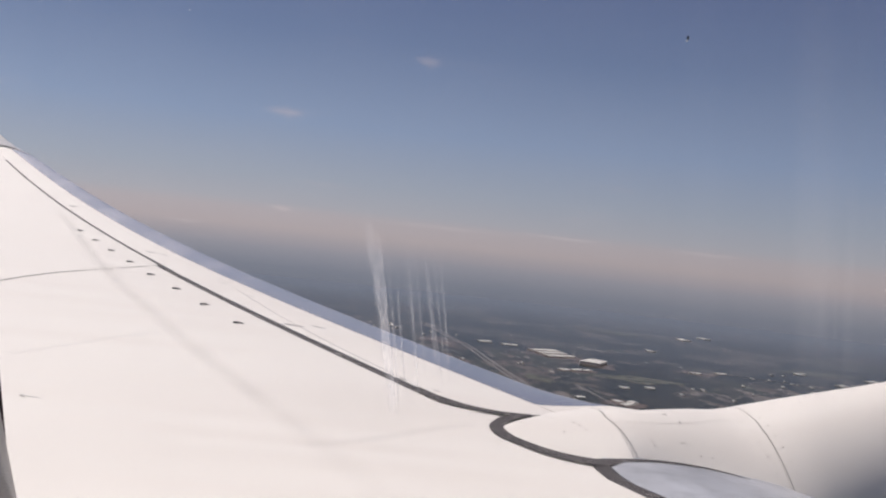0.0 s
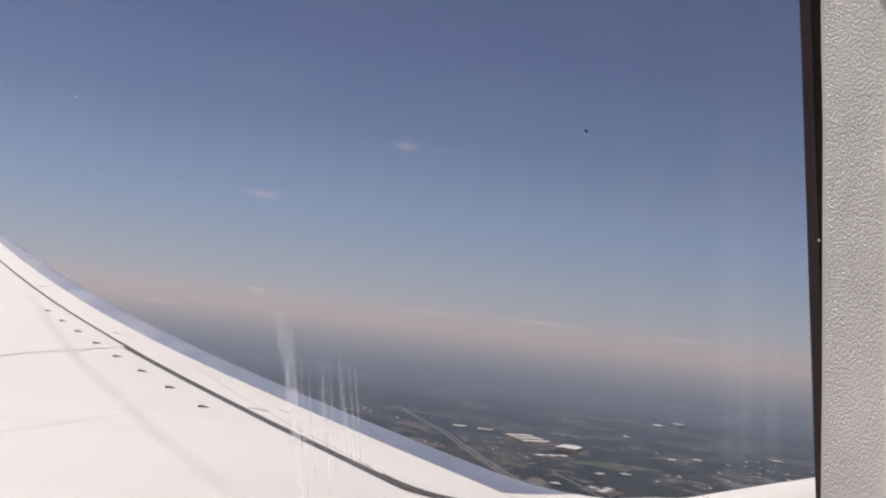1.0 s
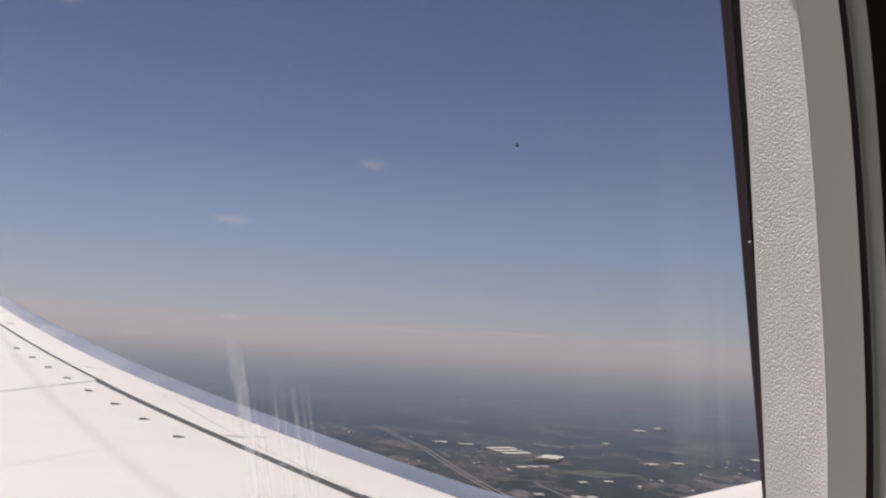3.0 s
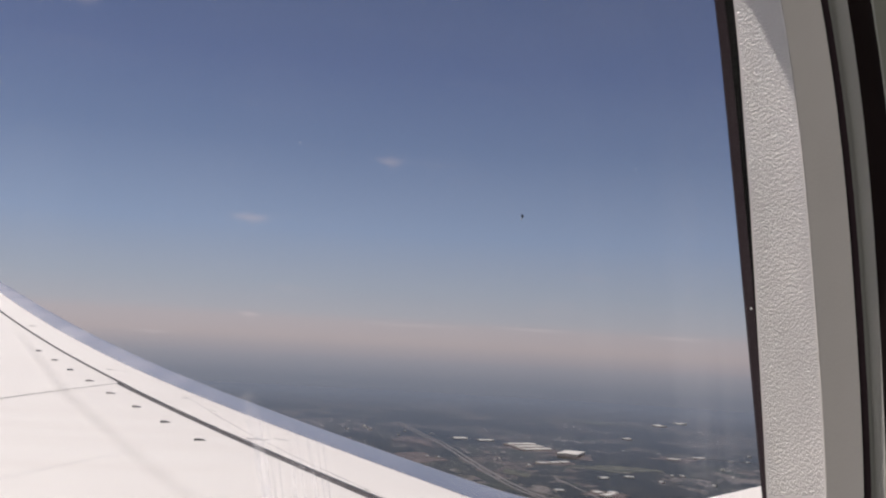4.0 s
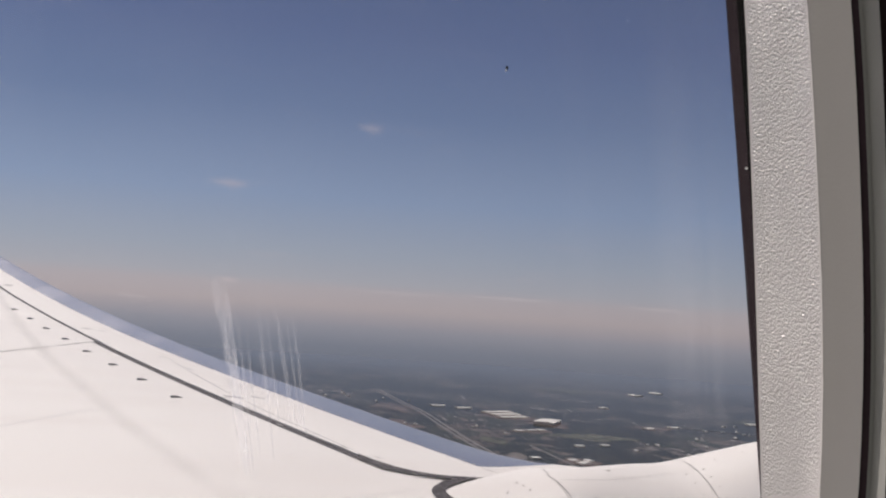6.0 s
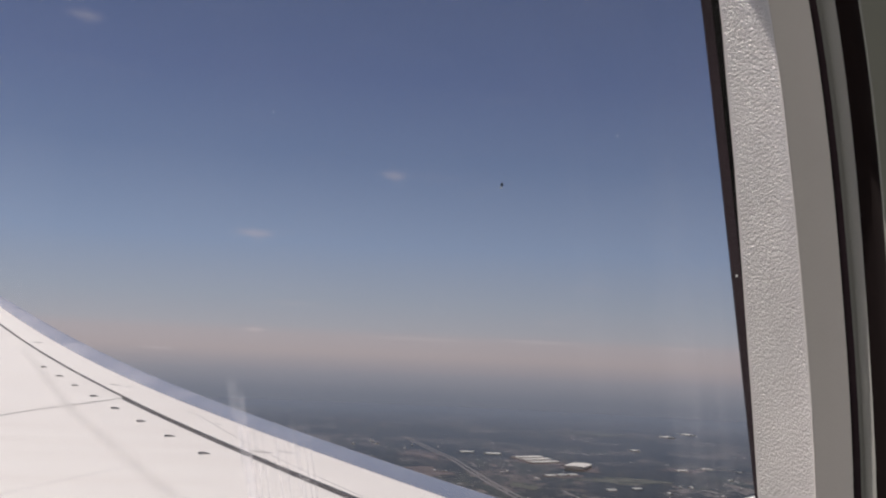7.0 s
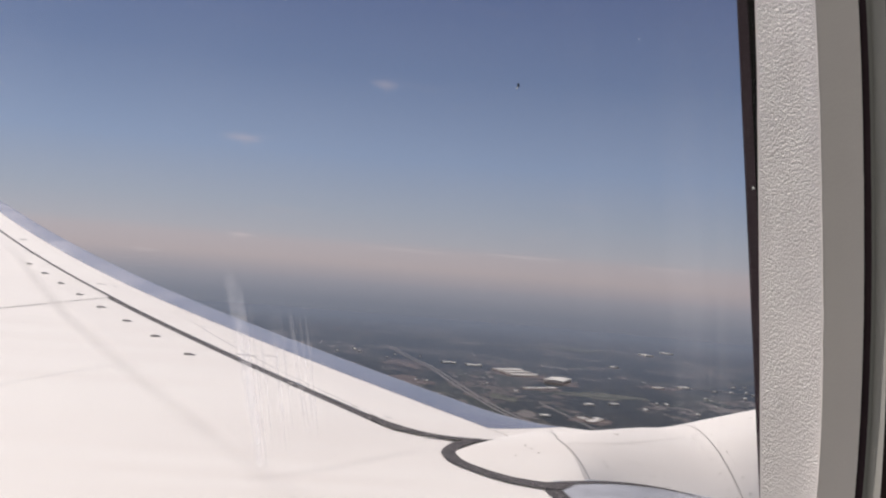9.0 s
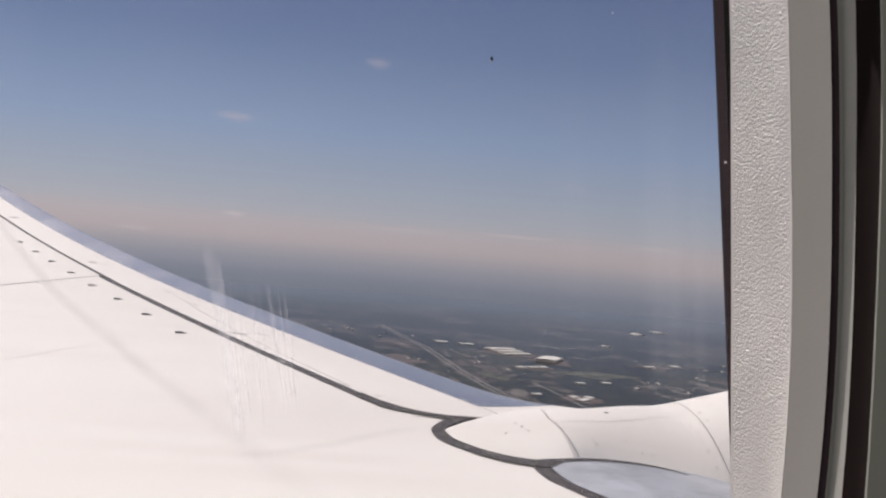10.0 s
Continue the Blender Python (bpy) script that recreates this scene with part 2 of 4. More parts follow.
def dried_water(strength, fine, top=0.2):
    """A thin whitish film, uneven along its length."""
    m, n, l, b = material("dried water film")
    b.inputs["Base Color"].default_value = (0.75, 0.76, 0.8, 1)
    b.inputs["Roughness"].default_value = 0.8
    tex = texture_noise(n, l, fine, 4, 0.6, (1, 1, 0.08))
    co = n.new("ShaderNodeTexCoord")
    sep = n.new("ShaderNodeSeparateXYZ")
    l.new(co.outputs["UV"], sep.inputs[0])
    side = ramp(n, l, sep.outputs["X"], [(0.0, (0,) * 3), (0.35, (1,) * 3), (0.65, (1,) * 3), (1.0, (0,) * 3)])
    ends = ramp(n, l, sep.outputs["Y"], [(0.0, (0,) * 3), (0.2, (top,) * 3), (0.55, (0.8,) * 3), (0.85, (1,) * 3), (1.0, (0,) * 3)])
    k = blend(n, l, "MULTIPLY", 1.0, side, ends)
    k = blend(n, l, "MULTIPLY", 1.0, k, ramp(n, l, tex, [(0.35, (0.4 * strength,) * 3), (0.65, (strength,) * 3)]))
    tr = n.new("ShaderNodeBsdfTransparent")
    tl = n.new("ShaderNodeBsdfTranslucent")
    tl.inputs[0].default_value = (0.68, 0.68, 0.71, 1)
    mx = n.new("ShaderNodeMixShader")
    l.new(k, mx.inputs[0])
    l.new(tr.outputs[0], mx.inputs[1])
    l.new(tl.outputs[0], mx.inputs[2])
    l.new(mx.outputs[0], n["Material Output"].inputs[0])
    return m


def soot_film(low, high):
    """Faint grey staining that lets the paint show through, fading at both ends."""
    m, n, l, b = material("faint grey stain")
    co = n.new("ShaderNodeTexCoord")
    sep = n.new("ShaderNodeSeparateXYZ")
    l.new(co.outputs["UV"], sep.inputs[0])
    side = ramp(n, l, sep.outputs["X"], [(0.0, (0,) * 3), (0.45, (1,) * 3), (0.6, (1,) * 3), (1.0, (0,) * 3)])
    ends = ramp(n, l, sep.outputs["Y"], [(0.0, (0,) * 3), (0.2, (1,) * 3), (0.8, (1,) * 3), (1.0, (0,) * 3)])
    tex = ramp(n, l, texture_noise(n, l, 4, 5, 0.6), [(0.3, (low,) * 3), (0.7, (high,) * 3)])
    k = blend(n, l, "MULTIPLY", 1.0, blend(n, l, "MULTIPLY", 1.0, side, ends), tex)
    b.inputs["Base Color"].default_value = (0.42, 0.39, 0.38, 1)
    b.inputs["Roughness"].default_value = 0.6
    tr = n.new("ShaderNodeBsdfTransparent")
    mx = n.new("ShaderNodeMixShader")
    l.new(k, mx.inputs[0])
    l.new(tr.outputs[0], mx.inputs[1])
    l.new(b.outputs[0], mx.inputs[2])
    l.new(mx.outputs[0], n["Material Output"].inputs[0])
    return m


def grazing_haze(n, l, shader):
    """Distance haze, put in as a gloss of the low sky that grows at grazing views."""
    gl = n.new("ShaderNodeBsdfGlossy")
    gl.inputs[0].default_value = (0.525, 0.522, 0.548, 1)
    gl.inputs["Roughness"].default_value = 0.08
    lw = n.new("ShaderNodeLayerWeight")
    lw.inputs["Blend"].default_value = 0.5
    k = ramp(n, l, lw.outputs["Facing"], [(0.0, (0.0,) * 3), (0.70, (0.05,) * 3), (0.826, (0.12,) * 3), (0.895, (0.34,) * 3), (0.93, (0.63,) * 3), (0.948, (1,) * 3)])
    mx = n.new("ShaderNodeMixShader")
    l.new(k, mx.inputs[0])
    l.new(shader, mx.inputs[1])
    l.new(gl.outputs[0], mx.inputs[2])
    l.new(mx.outputs[0], n["Material Output"].inputs[0])


def on_land(name, color, vary, scale, haze=True):
    m, n, l, b = material(name)
    n.remove(b)
    tex = texture_noise(n, l, scale, 5)
    df = n.new("ShaderNodeBsdfDiffuse")
    l.new(ramp(n, l, tex, [(0.3, tuple(c * (1 - vary) for c in color)), (0.7, tuple(c * (1 + vary) for c in color))]), df.inputs[0])
    # haze by gloss, for surfaces that fade with distance
    if haze:
        grazing_haze(n, l, df.outputs[0])
    else:
        l.new(df.outputs[0], n["Material Output"].inputs[0])
    return m


def land():
    m, n, l, b = material("woods and fields")
    n.remove(b)
    big = texture_noise(n, l, 0.0038, 7, 0.66, (1, 0.8, 1), 0.4)
    mid = texture_noise(n, l, 0.016, 6, 0.66, (1, 0.7, 1), 0.15)
    fine = texture_noise(n, l, 0.05, 6, 0.75, (1, 0.5, 1))
    co = n.new("ShaderNodeTexCoord")
    mp = n.new("ShaderNodeMapping")
    mp.inputs["Scale"].default_value = (0.020, 0.009, 1)
    mp.inputs["Rotation"].default_value = (0, 0, 0.35)
    l.new(co.outputs["Object"], mp.inputs[0])
    vo = n.new("ShaderNodeTexVoronoi")
    vo.inputs["Scale"].default_value = 1.0
    bend = n.new("ShaderNodeTexNoise")
    bend.inputs["Scale"].default_value = 1.3
    bend.inputs["Detail"].default_value = 4
    l.new(mp.outputs[0], bend.inputs["Vector"])
    wav = n.new("ShaderNodeVectorMath")
    wav.operation = "MULTIPLY_ADD"
    wav.inputs[1].default_value = (0.9, 0.9, 0)
    l.new(bend.outputs["Color"], wav.inputs[0])
    l.new(mp.outputs[0], wav.inputs[2])
    l.new(wav.outputs[0], vo.inputs["Vector"])
    tone = n.new("ShaderNodeSeparateColor")
    l.new(vo.outputs["Color"], tone.inputs[0])
    woods = ramp(n, l, fine, [(0.34, (0.012, 0.014, 0.012)), (0.5, (0.026, 0.028, 0.022)), (0.66, (0.062, 0.056, 0.044))])
    fields = ramp(n, l, tone.outputs[0], [(0.0, (0.048, 0.054, 0.034)), (0.4, (0.088, 0.077, 0.058)), (0.75, (0.128, 0.10, 0.082)), (1.0, (0.20, 0.172, 0.15))])
    fields = blend(n, l, "MULTIPLY", 0.7, fields, ramp(n, l, fine, [(0.36, (0.35,) * 3), (0.56, (1.1,) * 3)]))
    open_land = ramp(n, l, big, [(0.485, (0,) * 3), (0.535, (1,) * 3)])
    holes = ramp(n, l, mid, [(0.40, (0,) * 3), (0.50, (1,) * 3)])
    c = blend(n, l, "MIX", blend(n, l, "MULTIPLY", 1.0, open_land, holes), woods, fields)
    glade = blend(n, l, "MULTIPLY", 1.0, ramp(n, l, mid, [(0.58, (0,) * 3), (0.63, (0.8,) * 3)]), ramp(n, l, tone.outputs[1], [(0.4, (0.15,) * 3), (0.6, (1,) * 3)]))
    c = blend(n, l, "MIX", glade, c, (0.11, 0.094, 0.074))
    specks = ramp(n, l, texture_noise(n, l, 0.06, 3, 0.5, (1, 0.5, 1)), [(0.64, (0,) * 3), (0.68, (0.9,) * 3)])
    c = blend(n, l, "MIX", blend(n, l, "MULTIPLY", 1.0, specks, open_land), c, (0.40, 0.36, 0.33))
    df = n.new("ShaderNodeBsdfDiffuse")
    l.new(c, df.inputs[0])
    grazing_haze(n, l, df.outputs[0])
    return m


WHITE = wing_paint()
METAL = slat_metal()
GLOSS = plain("polished white paint", (0.83, 0.79, 0.75), 0.20, 0, 0.04, 20)
DULL = plain("dull bare aluminium", (0.60, 0.60, 0.63), 0.42, 0.45, 0.30, 30)
SEAL = sealant()
JOINT_DARK = plain("dark panel joint", (0.06, 0.055, 0.055), 0.7, 0, 0.25, 20)
STAIN = soot_film(0.05, 0.15)
FAINT = soot_film(0.03, 0.08)
SEAM = soot_film(0.22, 0.48)
MARK = soot_film(0.2, 0.5)
DASH = soot_film(0.5, 0.8)
SCUFF = plain("scuffed primer", (0.38, 0.35, 0.34), 0.6, 0, 0.3, 60)
FIN = plain("dark vortex generator", (0.25, 0.23, 0.23), 0.5, 0, 0.2, 80)
RIVET = plain("fastener heads", (0.60, 0.56, 0.53), 0.5, 0.2, 0.2, 90)
PEBBLE = pebbled_plastic()
RIM = plain("smooth moulded rim", (0.60, 0.575, 0.565), 0.45, 0, 0.06, 60, 0.1, 600)
BEZEL = plain("smooth grey plastic", (0.62, 0.581, 0.563), 0.55, 0, 0.06, 40, 0.08, 900)
TRIM = plain("grey green trim", (0.33, 0.328, 0.308), 0.75, 0, 0.06, 40, 0.1, 900)
PANEL = plain("cabin lining", (0.33, 0.33, 0.295), 0.6, 0, 0.06, 20, 0.12, 700)
PURPLE = plain("brown rubber seal", (0.052, 0.033, 0.041), 0.7, 0, 0.25, 90, 0.2, 500, 0.15)
BLACK = plain("black rubber gasket", (0.006, 0.006, 0.006), 0.8, 0, 0.3, 120, 0.3, 500, 0.1)
# near-black brown: the shade inside the gap is put into the colour
GAP_SHADE = plain("dark brown gap", (0.014, 0.009, 0.009), 1.0, 0, 0.25, 50, 0, 200, 0.05)
GLASS = pane_glass(0.003, 0.006)
# the outer pane carries most of the added veil of glare
DUSTY_GLARE = pane_glass(0.014, 0.024)
DIRT = plain("speck of dirt", (0.02, 0.018, 0.016), 0.8, 0, 0.2, 900)
GRAIN_GLINT = plain("white grain and glint", (0.8, 0.8, 0.8), 0.5, 0, 0.05, 900)
LAND = land()
ROOF = on_land("white sheet roof", (0.60, 0.575, 0.54), 0.1, 0.2, False)
HALL = plain("pale hall wall", (0.72, 0.62, 0.50), 0.8, 0, 0.1, 0.2)
ROAD = on_land("concrete road", (0.21, 0.19, 0.175), 0.15, 0.05)
PASTURE = on_land("dry pasture", (0.105, 0.10, 0.066), 0.4, 0.02)
EARTH = on_land("bare earth", (0.13, 0.098, 0.08), 0.45, 0.03)


# ---- building helpers ----
def part(name, bm, mat, parent=None, label="", smooth=True):
    me = bpy.data.meshes.new(name)
    bm.normal_update()
    if smooth:
        sharp = [e for e in bm.edges if len(e.link_faces) == 2 and e.calc_face_angle(0) > 0.6]
        bmesh.ops.split_edges(bm, edges=sharp)
    bm.to_mesh(me)
    bm.free()
    me.materials.append(mat)
    if smooth:
        for p in me.polygons:
            p.use_smooth = True
    ob = new(name, me)
    if parent is not None:
        ob.parent = parent
    if label:
        tagged(ob, label)
    return ob


def thing(name, label, category, at=(0, 0, 0), group="", kind=""):
    ob = new(name)
    ob.location = at
    ob.empty_display_size = 0.2
    bpy.context.view_layer.update()
    return tagged(ob, label, category, group, kind)


def loft(rows, closed=False, caps=False):
    """A skin over rows of points; closed joins the last point of a row with its first, caps shut both ends."""
    bm = bmesh.new()
    vs = [[bm.verts.new(p) for p in row] for row in rows]
    for a, b in zip(vs, vs[1:]):
        k = len(a)
        for i in range(k if closed else k - 1):
            j = (i + 1) % k
            bm.faces.new((a[i], a[j], b[j], b[i]))
    if caps:
        bm.faces.new(vs[0][::-1])
        bm.faces.new(vs[-1])
    bmesh.ops.recalc_face_normals(bm, faces=bm.faces)
    return bm


def box(bm, x0, y0, z0, x1, y1, z1, bevel=0.0):
    r = bmesh.ops.create_cube(bm, size=1)
    for v in r["verts"]:
        v.co = Vector(((x0 + x1) / 2 + v.co.x * (x1 - x0), (y0 + y1) / 2 + v.co.y * (y1 - y0), (z0 + z1) / 2 + v.co.z * (z1 - z0)))
    if bevel:
        es = {e for v in r["verts"] for e in v.link_edges}
        bmesh.ops.bevel(bm, geom=list(es), offset=bevel, segments=2, affect="EDGES")
    return bm


def smoothstep(a, b, x):
    t = min(1, max(0, (x - a) / (b - a)))
    return t * t * (3 - 2 * t)


def along(points, step):
    """Points at even steps on a smooth curve through the given ones (Catmull-Rom)."""
    pts = [Vector(p) for p in points]
    out = []
    for i in range(len(pts) - 1):
        p0, p1, p2, p3 = pts[max(0, i - 1)], pts[i], pts[i + 1], pts[min(len(pts) - 1, i + 2)]
        k = max(1, int((p2 - p1).length / step))
        for j in range(k):
            t = j / k
            out.append(0.5 * (2 * p1 + (p2 - p0) * t + (2 * p0 - 5 * p1 + 4 * p2 - p3) * t * t + (3 * p1 - p0 - 3 * p2 + p3) * t ** 3))
    return out + [pts[-1]]


# ---- the land below ----
GROUND = -250.0
bm = bmesh.new()
rings = [0, 300, 700, 1200, 1800, 2500, 3300, 4200, 4960]
rows = []
for r in rings[1:]:
    rows.append([Vector((r * math.cos(a * math.tau / 128), r * math.sin(a * math.tau / 128), GROUND)) for a in range(128)])
vs = [[bm.verts.new(p) for p in row] for row in rows]
mid = bm.verts.new((0, 0, GROUND))
for i in range(128):
    bm.faces.new((mid, vs[0][i], vs[0][(i + 1) % 128]))
    for a, b in zip(vs, vs[1:]):
        bm.faces.new((a[i], b[i], b[(i + 1) % 128], a[(i + 1) % 128]))
tagged(part("ground", bm, LAND), "hazy wooded plain with scattered brown fields", "ground", kind="structure")


def strip_road(name, points, width, label, mat=None, lift=0.4):
    pts = along([(x, y, 0) for x, y in points], 40)
    rows = []
    for i, p in enumerate(pts):
        d = (pts[min(i + 1, len(pts) - 1)] - pts[max(i - 1, 0)]).normalized()
        s = Vector((d.y, -d.x, 0)) * width / 2
        c = Vector((p.x, p.y, GROUND + lift))
        drop = Vector((0, 0, -lift - 0.2))
        rows.append([c - s + drop, c - s, c + s, c + s + drop])
    return tagged(part(name, loft(rows), mat or ROAD, smooth=False), label, "road", kind="structure")


HIGHWAY = [(120, 3100), (178, 2693), (212, 2503), (240, 2209), (262, 1996), (280, 1855), (300, 1742), (322, 1676), (330, 1571), (334, 1480), (345, 1250)]
for side in (-6.5, 6.5):
    strip_road("road", [(x + side, y) for x, y in HIGHWAY], 6.0, "pale concrete carriageway of a divided highway through woods")
strip_road("road", [(385, 1960), (401, 1841), (412, 1751), (426, 1643), (439, 1541), (450, 1400)], 4.5, "narrow pale country road beside the halls")
strip_road("road", [(-165, 2290), (-155, 2120), (-143, 1960)], 5, "narrow pale country road through woods")
strip_road("road", [(-582, 3373), (-560, 3050), (-539, 2746)], 9, "pale straight track among far fields")
strip_road("road", [(1150, 2300), (1060, 2380), (960, 2395), (860, 2440), (740, 2400)], 4.5, "narrow pale country road between woods")
strip_road("road", [(800, 1500), (905, 1640), (960, 1790)], 4.5, "narrow pale country road between woods")


def building(name, x, y, w, d, h, turn, label, category, group="", ridge=0.03):
    """A hall or house with its wall block and a pitched sheet roof that overhangs it."""
    ob = thing(name, label, category, (x, y, GROUND), group)
    ob.rotation_euler.z = turn
    bm = bmesh.new()
    box(bm, -w / 2, -d / 2, -0.3, w / 2, d / 2, h)
    part("wall", bm, HALL, ob, smooth=False)
    o = 0.03 * min(w, d)
    rise = ridge * min(w, d)
    if w >= d:
        sect = [(-d / 2 - o, h), (0, h + rise), (d / 2 + o, h), (d / 2 + o, h - 0.4), (0, h + rise - 0.4), (-d / 2 - o, h - 0.4)]
        rows = [[Vector((s, py, pz)) for py, pz in sect] for s in (-w / 2 - o, w / 2 + o)]
    else:
        sect = [(-w / 2 - o, h), (0, h + rise), (w / 2 + o, h), (w / 2 + o, h - 0.4), (0, h + rise - 0.4), (-w / 2 - o, h - 0.4)]
        rows = [[Vector((px, s, pz)) for px, pz in sect] for s in (-d / 2 - o, d / 2 + o)]
    part("roof", loft(rows, True, True), ROOF, ob, smooth=False)
    return ob


def patch(x, y, rx, ry, turn, label, mat=None):
    rnd = random.Random(int(x * 7 + y))
    bm = bmesh.new()
    ring = []
    for i in range(26):
        a = i * math.tau / 26
        k = 0.6 + 0.3 * rnd.random() + 0.3 * abs(math.cos(2 * a)) ** 3
        p = Matrix.Rotation(turn, 2) @ Vector((rx * k * math.cos(a), ry * k * math.sin(a)))
        ring.append(bm.verts.new((x + p.x, y + p.y, GROUND + 0.25)))
    bm.faces.new(ring)
    return tagged(part("bare_ground" if mat is None else "pasture", bm, mat or EARTH, smooth=False), label, "bare ground" if mat is None else "pasture", kind="structure")


for x, y, rx, ry, turn, label in (
        (425, 2500, 75, 95, 0.4, "bare brown earth yard round the long halls"), (505, 2370, 50, 80, 0.3, "bare brown earth yard round the big hall"),
        (430, 2200, 55, 35, 0.3, "bare brown earth yard by the sheds"), (440, 1765, 42, 50, 0.2, "bare brown earth yard between small halls"),
        (113, 2172, 75, 120, -0.2, "reddish bare field in the woods"), (150, 2560, 60, 110, 0.2, "reddish bare field in the woods"),
        (760, 2400, 60, 50, 0.1, "bare brown earth lot among woods"), (-214, 2857, 70, 60, 0.1, "bare brown field among woods")):
    patch(x, y, rx, ry, turn, label)
for x, y, rx, ry, turn, label in (
        (555, 2150, 105, 60, -0.1, "olive pasture between woods"), (1183, 2700, 150, 60, 0.2, "pale dry pasture beyond the woods"), (-350, 2870, 80, 45, -0.5, "pale dry field among woods"),
        (801, 3480, 120, 90, 0.1, "pale dry pasture beyond the woods"), (156, 1808, 45, 90, 0.3, "olive pasture beside the highway"), (320, 2010, 30, 60, 0.2, "olive pasture beside the highway"),
        (900, 1900, 120, 50, 0.2, "olive pasture between woods"), (700, 1640, 80, 40, -0.2, "pale dry pasture between woods")):
    patch(x, y, rx, ry, turn, label, PASTURE)
for x, y in ((416, 2583), (427, 2532), (437, 2477)):
    building("long_hall", x, y, 84, 26, 2.2, 0.52, "long low hall with a white sheet roof", "hall", "halls in a row")
building("warehouse", 507, 2390, 46, 80, 5.5, -0.45, "large warehouse with a bright white roof", "warehouse")
for x, y in ((404, 2196), (432, 2212), (458, 2228)):
    building("shed", x, y, 22, 18, 1.8, 0.5, "small shed with a white roof", "shed", "sheds in a row")
for x, y, w, d in ((1041, 3468, 34, 46), (1164, 3629, 30, 50), (270, 2668, 34, 24), (335, 2646, 38, 24), (775, 2889, 20, 24), (756, 2396, 26, 18), (837, 2451, 24, 18), (1114, 2640, 26, 20),
                   (1145, 2454, 24, 18), (1310, 2637, 30, 22), (549, 2022, 18, 14), (489, 1990, 18, 14), (362, 1792, 16, 14), (-755, 3001, 60, 14), (-668, 2864, 60, 12), (-651, 3080, 60, 14),
                   (-525, 3119, 26, 18), (-290, 2830, 30, 16), (-159, 2015, 18, 12), (-325, 2308, 16, 12)):
    building("hall", x, y, w, d, 1.6, 0.25, "pale hall with a white roof among woods", "hall")
for x, y in ((430, 1785), (437, 1752), (459, 1791), (448, 1766)):
    building("shop", x, y, 14, 17, 1.5, 0.35, "small flat-roofed building with a white roof", "building", "buildings by the country road")
rnd = random.Random(11)
house = building("house", 700, 1950, 6, 8, 1.2, 0.3, "small pale house scattered among trees", "house", "houses among the woods", 0.18)
for _ in range(16):
    y = 1450 + 1900 * rnd.random() ** 1.2
    x = y * (-0.40 + 0.95 * rnd.random())
    for _ in range(rnd.randint(3, 8)):
        px, py = x + rnd.gauss(0, 70), y + rnd.gauss(0, 60)
        if abs(px - float(np.interp(py, [q[1] for q in HIGHWAY[::-1]], [q[0] for q in HIGHWAY[::-1]]))) > 25:
            copy_thing(house, pose(px, py, GROUND, 0, 0, rnd.uniform(-25, 25))).scale = (rnd.uniform(0.6, 1.5), rnd.uniform(0.6, 1.8), rnd.uniform(0.7, 1.0))

# ---- the wing ----
SWEEP = 0.512
LEAD = [-2.7257302e-05, 0.00077231443, -0.0025979149, 0.07429432, -0.71614708]
JOINT = [-1.98999556e-05, 0.000555873964, 0.000415048312, 0.054844194, -0.628796361]
ROOT, TIP = 0.345, 14.3


def poly(c, v):
    out = 0.0
    for k in c:
        out = out * v + k
    return out


def aft(x, y):
    """Metres aft of the leading edge at a place in plan."""
    return 0.6 - x - SWEEP * (y - 3.1)


def skin_z(o, y):
    """Height of the wing's upper skin o metres aft of the leading edge, y metres outboard."""
    zl, zg = poly(LEAD, y), poly(JOINT, y)
    u = min(1, max(0, o / 0.55))
    a = max(o - 0.55, 0)
    return zl + (zg - zl) * (1 - (1 - u) ** 2) + 0.05 * a - 0.012 * a * a


def on_wing(o, y, lift=0.0):
    return Vector((0.6 - o - SWEEP * (y - 3.1), y, skin_z(o, y) + lift))


def chord(y):
    return 5.0 - 3.2 * (y - ROOT) / (TIP - ROOT)


def spans(a, b, step):
    k = max(2, int((b - a) / step))
    return [a + (b - a) * i / k for i in range(k + 1)]


def wing_section(y, fore):
    c = chord(y)
    top = [on_wing(fore + (c - fore) * (i / 22) ** 1.3, y, -0.004 * (1 - smoothstep(0.50, 0.585, fore + (c - fore) * (i / 22) ** 1.3))) for i in range(23)]
    bottom = []
    for i in range(22, -1, -1):
        o = fore + (c - fore) * (i / 22) ** 1.3
        t = 0.11 * c * (1 - (o / c)) ** 0.7 * (0.35 + 0.65 * smoothstep(0, 0.35, o / c)) + 0.01
        bottom.append(on_wing(o, y, -t))
    return top + bottom


wing = thing("wing", "white painted airliner wing with a bare metal leading edge, swept back", "aircraft wing", on_wing(1.5, ROOT))
here = wing.matrix_world.inverted()


def wing_part(name, bm, mat, label="", smooth=True, parent=None):
    bmesh.ops.transform(bm, matrix=here, verts=bm.verts)
    return part(name, bm, mat, parent or wing, label, smooth)


def fore_edge(y):
    """Where the fixed skin begins: behind the slat joint, farther forward beside the fairing."""
    return float(np.interp(y, [2.10, 2.20, 2.25, 2.31, 2.36, 2.44, 2.84, 2.96, 5.80, 5.86], [0.596, 0.592, 0.575, 0.549, 0.50, 0.388, 0.388, 0.588, 0.588, 0.558]))


def flap_back(y):
    """Where the inboard leading-edge flap ends."""
    return float(np.interp(y, [2.10, 2.17, 2.21, 2.25, 2.30, 2.348, 2.40], [0.549, 0.552, 0.545, 0.534, 0.513, 0.490, 0.47]))


stations = spans(ROOT, 2.05, 0.2) + spans(2.08, 3.0, 0.03) + spans(3.1, 5.78, 0.25) + [5.82, 5.84, 5.86] + spans(6.0, TIP, 0.25)
